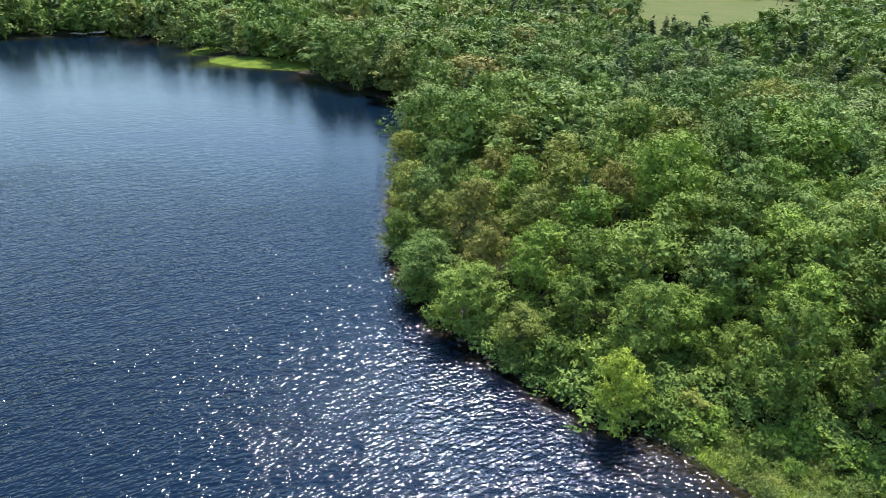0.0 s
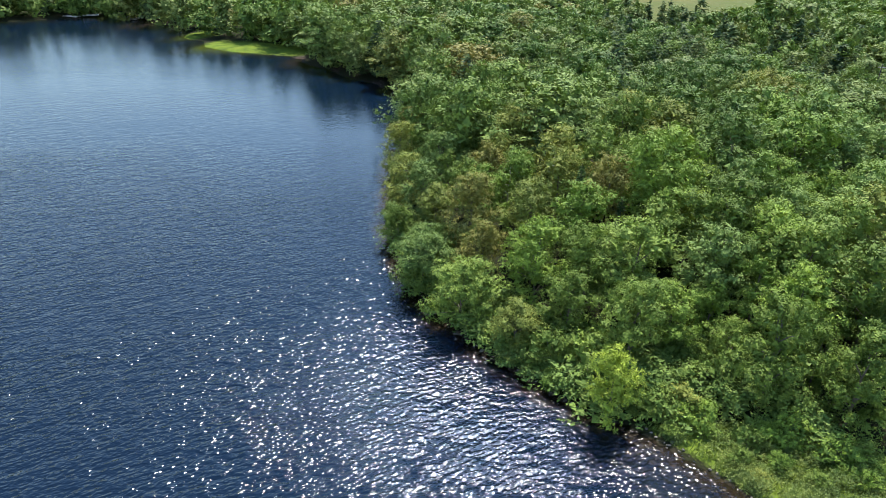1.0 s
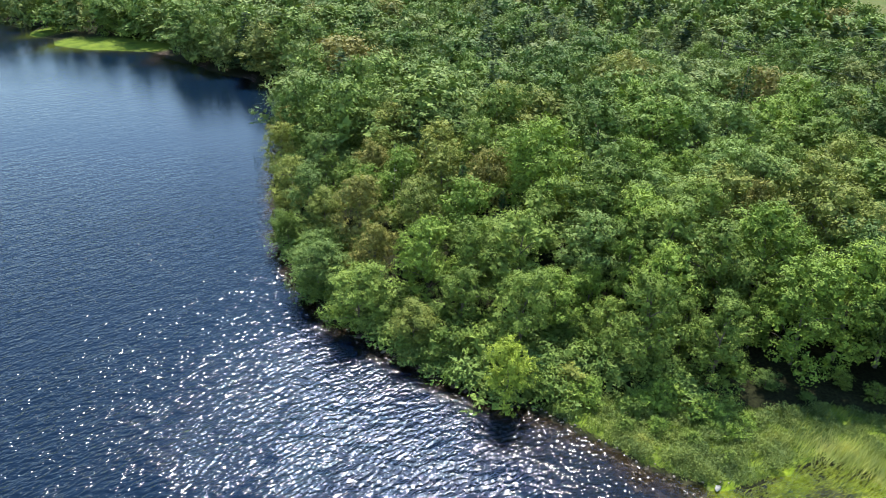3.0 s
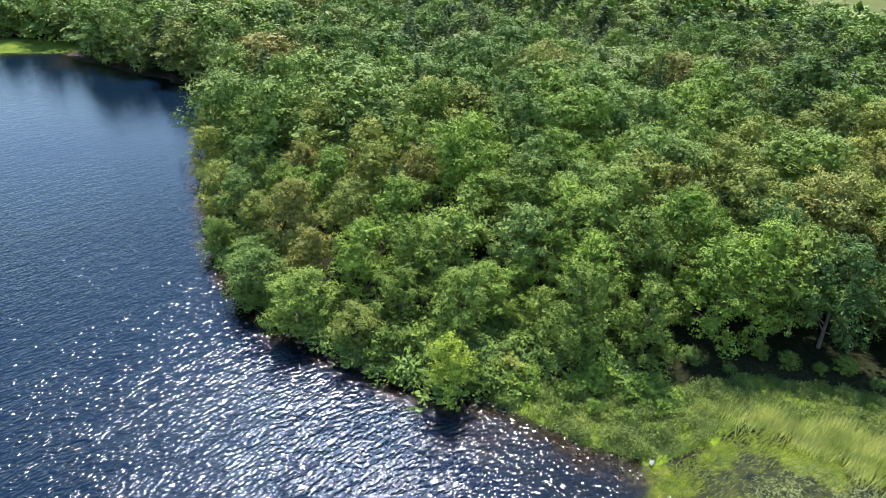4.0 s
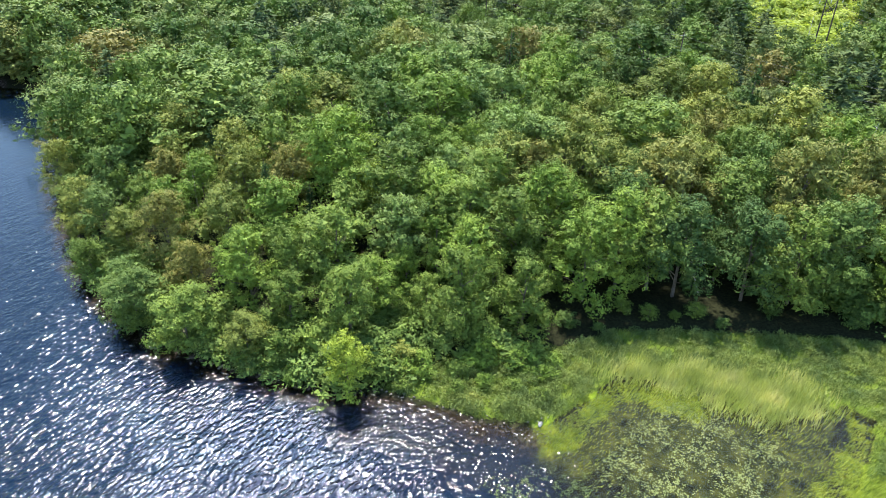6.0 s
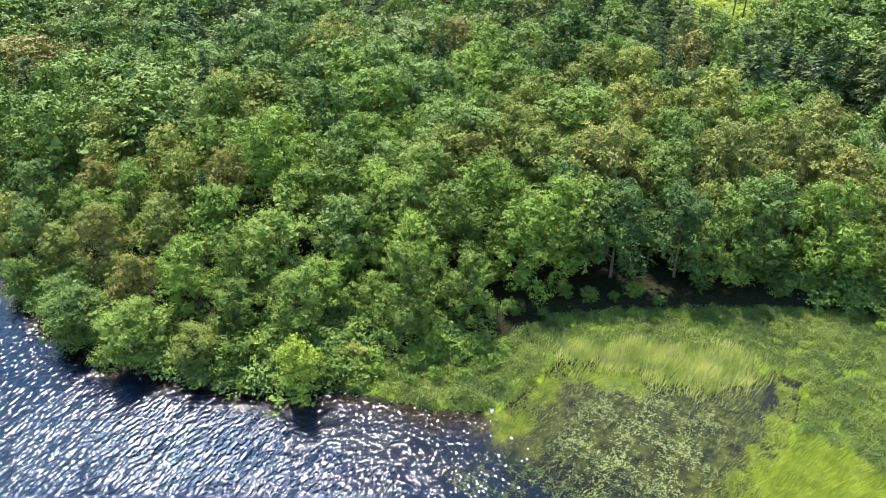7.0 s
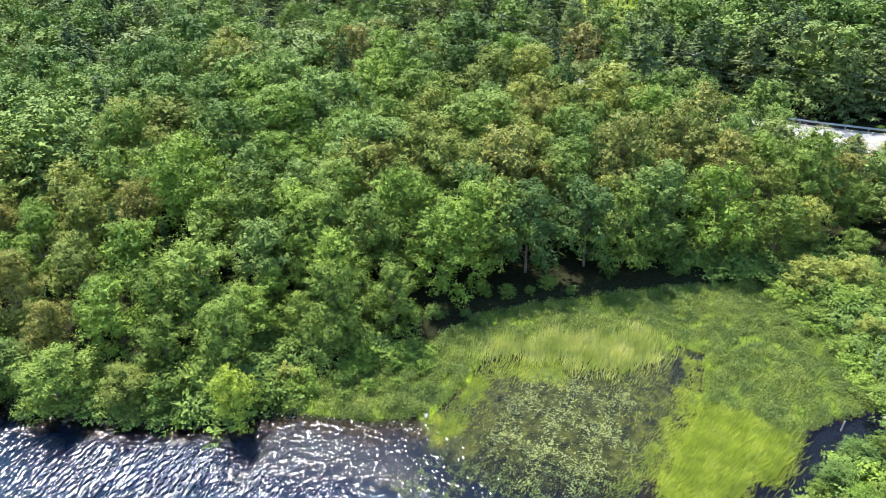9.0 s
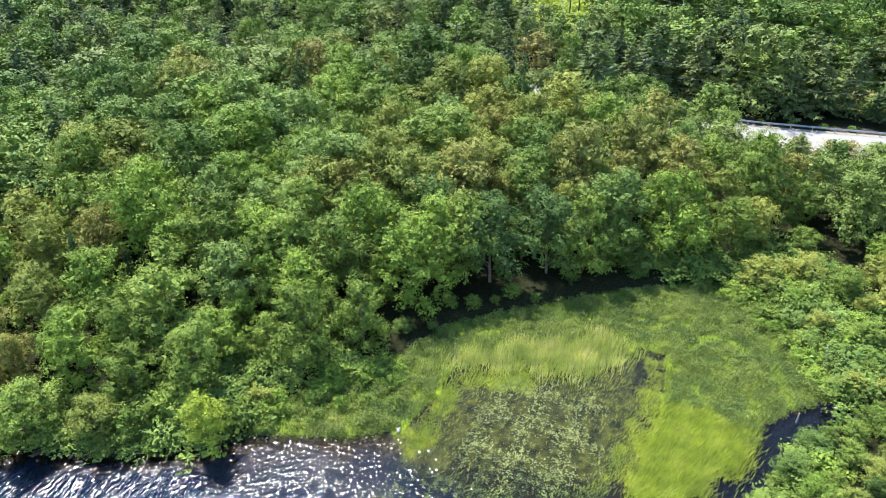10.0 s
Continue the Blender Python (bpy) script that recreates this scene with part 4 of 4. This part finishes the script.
X, Y = points_in(MEADOW, 18)
ok = (signed(LAKE, X, Y) > 0.1) & (signed(REEDS, X, Y) > 0) & (signed(LOBE, X, Y) > 0)
X, Y = X[ok], Y[ok]
tagged(part("sedge", tri_mesh("sedge", blades(X, Y, 0.5, 0.07, 0.5), SEDGE, np.clip(0.4 + 0.5 * wobble(X, Y, 2.2), 0, 1))), "thin green sedge blades between the marsh shrubs", "grass", kind="stuff")
X, Y = ragged_in(REEDS, 150)
tagged(part("reeds", tri_mesh("reeds", blades(X, Y, 0.85, 0.075, 0.7, (0.6, 0.2)), REED, np.clip(0.5 + 0.5 * wobble(X, Y, 1.5), 0, 1))), "tall pale yellow green reeds bent by the wind", "reeds", kind="stuff")
X, Y = ragged_in(LOBE, 260)
tagged(part("bright_grass", tri_mesh("bright_grass", blades(X, Y, 0.55, 0.06, 0.8), GRASS, np.clip(0.45 + 0.4 * wobble(X, Y, 1.2), 0, 1))), "bright yellow green soft marsh grass by the creek", "grass", kind="stuff")
X, Y = ragged_in(SHALLOWS, 150, 0.5)
ds, dp = signed(SHALLOWS, X, Y), signed(PADS, X, Y)
rim = bloom_at(X, Y) * step(24, 27, X)
ok = (RNG.random(len(X)) < np.maximum(0.8 * rim, 0.10 * step(-3.0, 1.0, dp + wobble(X, Y, 1.6, 3.0)) * step(24, 29, X))) & (signed(MUD, X, Y) > RNG.normal(-0.2, 0.35, len(X)))
X, Y = X[ok], Y[ok]
tagged(part("water_grass", tri_mesh("water_grass", blades(X, Y, 0.30, 0.05, 1.0), GRASS, np.clip(0.3 + 0.4 * wobble(X, Y, 2), 0, 1))), "short yellow green grass standing in shallow water", "grass", kind="stuff")

# lily pads: notched discs lying on the water
X, Y = points_in(SHALLOWS, 95)
ok = 0.6 * wobble(X, Y, 1.5, 2.0) + 0.55 * wobble(X, Y, 0.32) + RNG.normal(0, 0.33, len(X)) > 0.22 + 1.1 * step(-2.5, 1.5, signed(PADS, X, Y) + 0.8 * wobble(X, Y, 1.7, 9.0))
X, Y = X[ok], Y[ok]
k = len(X)
rad, rot, roll = RNG.uniform(0.03, 0.07, k), RNG.uniform(0, 6.28, k), RNG.normal(0, 0.12, (k, 2))
ring = np.linspace(0.25, 2 * np.pi - 0.25, 8)
tris, tints = [], []
for a, b in zip(ring, ring[1:]):
    pt = [np.stack([X, Y, np.full(k, 0.022)], 1)]
    for q in (a, b):
        dx, dy = np.cos(q + rot) * rad, np.sin(q + rot) * rad
        pt.append(np.stack([X + dx, Y + dy, 0.022 + dx * roll[:, 0] + dy * roll[:, 1]], 1))
    tris.append(np.stack(pt, 1))
    tints.append(np.clip(0.5 + 0.3 * wobble(X, Y, 1.0), 0, 1))
tagged(part("lily_pads", tri_mesh("lily_pads", np.concatenate(tris), PAD, np.concatenate(tints))), "pale green lily pads floating on the shallow bay", "lily pads", kind="stuff")

# dark pond weed floating at the mouth of the bay
X, Y = ragged_in([(19, 28), (24, 27), (29, 22), (33, 15), (30, 13.5), (24, 20), (19, 25)], 170)
ok = 0.5 * wobble(X, Y, 1.2, 5.0) + 0.6 * wobble(X, Y, 0.4, 1.0) + RNG.normal(0, 0.25, len(X)) > 0.2
P = np.stack([X[ok], Y[ok], np.full(int(ok.sum()), 0.03)], 1)
tagged(part("pond_weed", tri_mesh("pond_weed", leaf_tris(RNG, P, RNG.normal(0, 0.25, P.shape) + (0, 0, 1), 0.06, 1.8), WOODS_DARK, np.clip(RNG.normal(0.6, 0.2, len(P)), 0, 1))), "dark green pond weed floating at the bay's mouth", "pond weed", kind="stuff")


# ---------------------------------------------------------------- shore stones
def stone_mesh(rng, flat):
    """A broken, faceted field stone."""
    bm = bmesh.new()
    bmesh.ops.create_icosphere(bm, subdivisions=2, radius=1)
    cuts = [(unit(rng.normal(size=3)), rng.uniform(0.55, 0.85)) for _ in range(7)]
    for v in bm.verts:
        v.co *= 1 + 0.3 * noise.noise(v.co * 1.4 + Vector((flat * 9, flat * 5, 3)))
        for nv, d in cuts:
            over = v.co.dot(Vector(nv)) - d
            if over > 0:
                v.co -= Vector(nv) * over
        v.co.z *= 0.45 + 0.2 * flat
        v.co.x *= 1.3
        v.co.z = max(v.co.z, -0.3)
    me = bpy.data.meshes.new("stone")
    bm.to_mesh(me)
    bm.free()
    return me


STONES = [stone_mesh(RNG, f) for f in (0.0, 0.3, 0.6, 0.9, 1.2)]
for s in STONES:
    s.materials.append(STONE)
PALE = [s.copy() for s in STONES]
for s in PALE:
    s.materials.clear()
    s.materials.append(PALE_STONE)
SHORE = [(-6.2, 70.6), (-4.5, 65.8), (-1.7, 57.5), (0.8, 54.6), (3.7, 50.7), (8.1, 46.2), (11.6, 43.0), (15.5, 41.0), (19, 37.6), (22, 33.8), (26.6, 31.0)]


def along(line, u):
    P = np.array(line, float)
    seg = np.r_[0, np.cumsum(np.hypot(*np.diff(P, axis=0).T))]
    q = u * seg[-1]
    i = int(np.clip(np.searchsorted(seg, q) - 1, 0, len(P) - 2))
    f = (q - seg[i]) / (seg[i + 1] - seg[i])
    return P[i] + f * (P[i + 1] - P[i])


for k in range(230):
    u = RNG.uniform(0, 1)
    p0 = along(SHORE, u)
    x, y = p0 + RNG.normal(0, 0.55, 2) + (-0.25, -0.25)
    s = RNG.uniform(0.05, 0.14) * (1.7 if u < 0.45 and RNG.random() < 0.3 else 1)
    ob = new("stone", STONES[int(RNG.integers(0, 5))])
    ob.matrix_basis = pose(x, y, max(float(ground_z(x, y)), -0.08) + 0.1 * s, 0, 0, RNG.uniform(0, 360)) @ Matrix.Diagonal((s, s, s, 1))
    tagged(ob, "weathered grey brown stone on the lake shore", "stone", "stones along the shore")
for k in range(30):
    x, y = RNG.normal(0, 1.9, 2) * (1.3, 0.7) + (23.2, 31.2)
    s = RNG.uniform(0.05, 0.13)
    ob = new("stone", PALE[int(RNG.integers(0, 5))])
    ob.matrix_basis = pose(x, y, max(float(ground_z(x, y)), -0.06) + 0.08 * s, 0, 0, RNG.uniform(0, 360)) @ Matrix.Diagonal((s, s, s, 1))
    tagged(ob, "pale grey stone showing above shallow water", "stone", "stones in the shallows")
ob = new("boulder", PALE[1])
ob.matrix_basis = pose(26.2, 31.5, 0.12, 8, 0, 30) @ Matrix.Diagonal((0.30, 0.20, 0.17, 1))
tagged(ob, "largest pale flat boulder at the marsh edge", "boulder")


# ---------------------------------------------------------------- road, rail and lines
def ribbon(line, half, z, off=0.0, thick=0.0):
    """A strip along a line, with a thickness below it."""
    P = [Vector((*q, 0)) for q in line]
    fine = []
    for i in range(len(P) - 1):
        a, b, c, d = P[max(i - 1, 0)], P[i], P[i + 1], P[min(i + 2, len(P) - 1)]
        for k in range(6):
            t = k / 6
            fine.append(0.5 * ((2 * b) + (c - a) * t + (2 * a - 5 * b + 4 * c - d) * t * t + (3 * b - a - 3 * c + d) * t ** 3))
    fine.append(P[-1])
    bm = bmesh.new()
    rows = []
    for i, q in enumerate(fine):
        d = (fine[min(i + 1, len(fine) - 1)] - fine[max(i - 1, 0)]).normalized()
        s = Vector((d.y, -d.x, 0))
        rows.append([bm.verts.new(q + s * (off + o) + Vector((0, 0, zz))) for o, zz in ((-half, z - thick), (-half, z), (half, z), (half, z - thick))])
    for r0, r1 in zip(rows, rows[1:]):
        for k in range(3):
            bm.faces.new((r0[k], r1[k], r1[k + 1], r0[k + 1]))
    bmesh.ops.recalc_face_normals(bm, faces=bm.faces)
    return bm, fine


bm, mid = ribbon(ROAD, 3.3, 2.06, 0, 0.3)
tagged(part("road", bm, ASPHALT), "sunlit pale grey two lane asphalt road", "road", kind="structure")
bm, _ = ribbon(ROAD, 4.6, 1.98, 0, 0.25)
tagged(part("road_shoulder", bm, GRAVEL), "pale gravel shoulder beside the road", "road shoulder", kind="structure")
bm, _ = ribbon(ROAD, 0.07, 2.07, 0, 0.005)
tagged(part("road_line", bm, LINE), "faded yellow centre line on the road", "road marking", kind="structure")

rail = tagged(new("guard_rail"), "galvanised steel guard rail along the far road edge", "guard rail")
RAIL = [(128.6, 7.5), (121.9, 21.5), (114.2, 37.0), (109.2, 51.5)]
for o, zz in ((0, 2.70),):
    P = [along(RAIL, u) for u in np.linspace(0, 1, 30)]
    bm = bmesh.new()
    prof = ((0.0, -0.16), (0.05, -0.10), (-0.02, 0.0), (0.05, 0.10), (0.0, 0.16))
    rows = [[bm.verts.new((q[0] - 0.05 - dx, q[1] - 0.02, zz + dz)) for dx, dz in prof] for q in P]
    for r0, r1 in zip(rows, rows[1:]):
        for k in range(4):
            bm.faces.new((r0[k], r1[k], r1[k + 1], r0[k + 1]))
    bmesh.ops.solidify(bm, geom=bm.faces[:], thickness=0.01)
    part("beam", bm, STEEL, rail)
for u in np.linspace(0.01, 0.99, 15):
    q = along(RAIL, u)
    bm = bmesh.new()
    bmesh.ops.create_cube(bm, size=1, matrix=Matrix.Translation((q[0] + 0.1, q[1], 2.3)) @ Matrix.Diagonal((0.15, 0.15, 1.0, 1)))
    bmesh.ops.bevel(bm, geom=bm.edges[:], offset=0.012, affect="EDGES")
    part("post", bm, DEADWOOD, rail)


def round_bar(pts, radii, sides=8):
    bm = bmesh.new()
    tube(bm, pts, radii, sides)
    return bm


def h_frame(x, y, z, yaw):
    """Twin wooden poles with a crossarm, braces and insulators."""
    ob = new("power_pole")
    ob.matrix_basis = pose(x, y, z, 0, 0, yaw)
    for sx in (-1.6, 1.6):
        part("pole", round_bar(((sx, 0, -1), (sx, 0, 5), (sx, 0, 11.0)), (0.19, 0.16, 0.12)), CREOSOTE, ob)
    arm = part("crossarm", round_bar(((-3.6, 0.15, 9.9), (3.6, 0.15, 9.9)), (0.13, 0.13)), CREOSOTE, ob)
    for s in (-1, 1):
        part("brace", round_bar(((-1.6 * s, -0.12, 6.4), (1.6 * s, -0.12, 9.5)), (0.07, 0.07), 6), CREOSOTE, ob)
    for sx in (-3.2, 0, 3.2):
        part("insulator", round_bar(((sx, 0.15, 9.8), (sx, 0.15, 9.3), (sx, 0.15, 8.9)), (0.06, 0.11, 0.05)), STEEL, arm)
    return tagged(ob, "dark wooden twin pole carrying power lines over a clearing", "power pole", "power line poles")


POLES = [(120, -70, 3.5), (138.5, 20, 3.6), (153.5, 103, 4.0), (185, 300, 4.2), (217, 508, 4.2)]
for x, y, z in POLES:
    h_frame(x, y, z - 0.1, -12)
for a, b in zip(POLES, POLES[1:]):
    for o in (-3.2, 0, 3.2):
        pts = []
        for k in range(17):
            u = k / 16
            q = Vector(a).lerp(Vector(b), u)
            pts.append(q + Vector((o * 0.98, o * -0.2, 8.9 - 4 * 2.2 * u * (1 - u))))
        tagged(part("power_cable", round_bar(pts, [0.018] * 17, 4), CABLE), "thin sagging power line between wooden poles", "cable", "power cables")


def road_pole(x, y):
    ob = new("utility_pole")
    ob.matrix_basis = pose(x, y, 1.7)
    part("pole", round_bar(((0, 0, -1), (0, 0, 5), (0, 0, 9.5)), (0.15, 0.13, 0.10)), CREOSOTE, ob)
    part("crossarm", round_bar(((-0.8, 0, 8.9), (0.8, 0, 8.9)), (0.06, 0.06), 6), DEADWOOD, ob)
    return tagged(ob, "weathered wooden utility pole beside the road", "utility pole", "roadside poles")


RP = [(132, 9), (109.8, 57), (106, 100), (90, 150)]
for x, y in RP:
    road_pole(x, y)
for (x0, y0), (x1, y1) in zip(RP, RP[1:]):
    for zt in (10.5, 8.2):
        pts = [(x0 + (x1 - x0) * k / 14, y0 + (y1 - y0) * k / 14, zt - 4 * 0.8 * (k / 14) * (1 - k / 14)) for k in range(15)]
        tagged(part("phone_cable", round_bar(pts, [0.02] * 15, 4), CABLE), "thin dark cable strung along the road", "cable", "roadside cables")


# ---------------------------------------------------------------- dead trees and driftwood
def snag(x, y, h, tilt=0.0, turn=0.0):
    ob = new("dead_tree")
    ob.matrix_basis = pose(x, y, float(ground_z(x, y)), tilt, 0, turn)
    part("trunk", round_bar(((0, 0, -0.2), (0.08, 0.03, h * 0.5), (0.02, 0.1, h)), (0.13, 0.09, 0.02), 6), DEADWOOD, ob)
    for k in range(16):
        z = h * (0.3 + 0.66 * k / 16)
        a, r = k * 2.4, 0.22 * h * (1.1 - k / 16)
        e = Vector((math.cos(a) * r, math.sin(a) * r, z + r * 0.35))
        part("branch", round_bar(((0.05, 0.05, z), Vector((0, 0, z)).lerp(e, 0.5), e), (0.035, 0.025, 0.008), 4), DEADWOOD, ob)
    return tagged(ob, "bare grey dead tree with broken branches", "dead tree", "dead trees in the wood")


for x, y, h in ((90.9, 49.2, 10), (81.9, 71.6, 10), (76, 82.8, 11), (147.8, 70, 12), (7.5, 80.5, 9), (12.6, 80, 9), (133, 92, 12)):
    snag(x, y, h, RNG.normal(0, 3), RNG.uniform(0, 360))
snag(52.6, 40.2, 7, 24, 200)
snag(61.2, 6.2, 2.6, 35, 120)
ob = part("driftwood_log", round_bar(((56.2, 3.6, 0.1), (57.2, 3.0, 0.25), (58.6, 2.4, 0.3)), (0.12, 0.11, 0.07)), DEADWOOD)
tagged(ob, "bleached log lying at the creek end", "log")
ob = part("mooring_stake", round_bar(((52.1, 5.5, -0.3), (52.1, 5.5, 0.5), (52.15, 5.5, 1.1)), (0.07, 0.07, 0.05)), DEADWOOD)
tagged(ob, "bleached stub standing in the dark creek", "dead stub")

# ---------------------------------------------------------------- far shore: dock, boat, beach
dock = tagged(new("dock"), "small grey plank dock on the far shore", "dock")
dock.matrix_basis = pose(-125.5, 233.5, 0.35, 0, 0, -12)
for k in range(12):
    bm = bmesh.new()
    bmesh.ops.create_cube(bm, size=1, matrix=Matrix.Translation((k * 0.42 - 2.3, 0, 0)) @ Matrix.Diagonal((0.40, 2.6, 0.06, 1)))
    bmesh.ops.bevel(bm, geom=bm.edges[:], offset=0.01, affect="EDGES")
    part("plank", bm, PLANK, dock)
for sx in (-2.2, 2.2):
    for sy in (-1.1, 1.1):
        part("post", round_bar(((sx, sy, -1.2), (sx, sy, 0.3)), (0.09, 0.09)), DEADWOOD, dock)
bm = bmesh.new()
secs = ((-2.3, 0.75, 0.0), (-1.2, 0.85, 0.0), (0.4, 0.8, 0.0), (1.6, 0.5, 0.08), (2.4, 0.05, 0.3))
rows = [[bm.verts.new((x, s * w * f, z + dz)) for s, f, dz in ((-1, 1, 0.45), (-1, 0.75, 0.08), (0, 0, 0), (1, 0.75, 0.08), (1, 1, 0.45))] for x, w, z in secs]
for r0, r1 in zip(rows, rows[1:]):
    for k in range(4):
        bm.faces.new((r0[k], r1[k], r1[k + 1], r0[k + 1]))
bm.faces.new(rows[0])
bmesh.ops.solidify(bm, geom=bm.faces[:], thickness=0.04)
boat = tagged(new("rowing_boat"), "white rowing boat drawn up beside the dock", "boat")
boat.matrix_basis = pose(-120.3, 235.6, 0.45, 0, 0, 24)
part("hull", bm, PAINT, boat)
for x in (-1.3, 0.3):
    bm = bmesh.new()
    bmesh.ops.create_cube(bm, size=1, matrix=Matrix.Translation((x, 0, 0.36)) @ Matrix.Diagonal((0.28, 1.45, 0.04, 1)))
    part("seat", bm, PLANK, boat)
for k in range(9):
    x, y = RNG.normal(0, 1.0, 2) * (2.2, 0.8) + (-108, 236)
    ob = new("stone", PALE[k % 5])
    ob.matrix_basis = pose(x, y, float(ground_z(x, y)) + 0.1, 0, 0, k * 40) @ Matrix.Diagonal((0.9, 0.7, 0.6, 1))
    tagged(ob, "pale boulder on the far beach", "stone", "stones on the far beach")
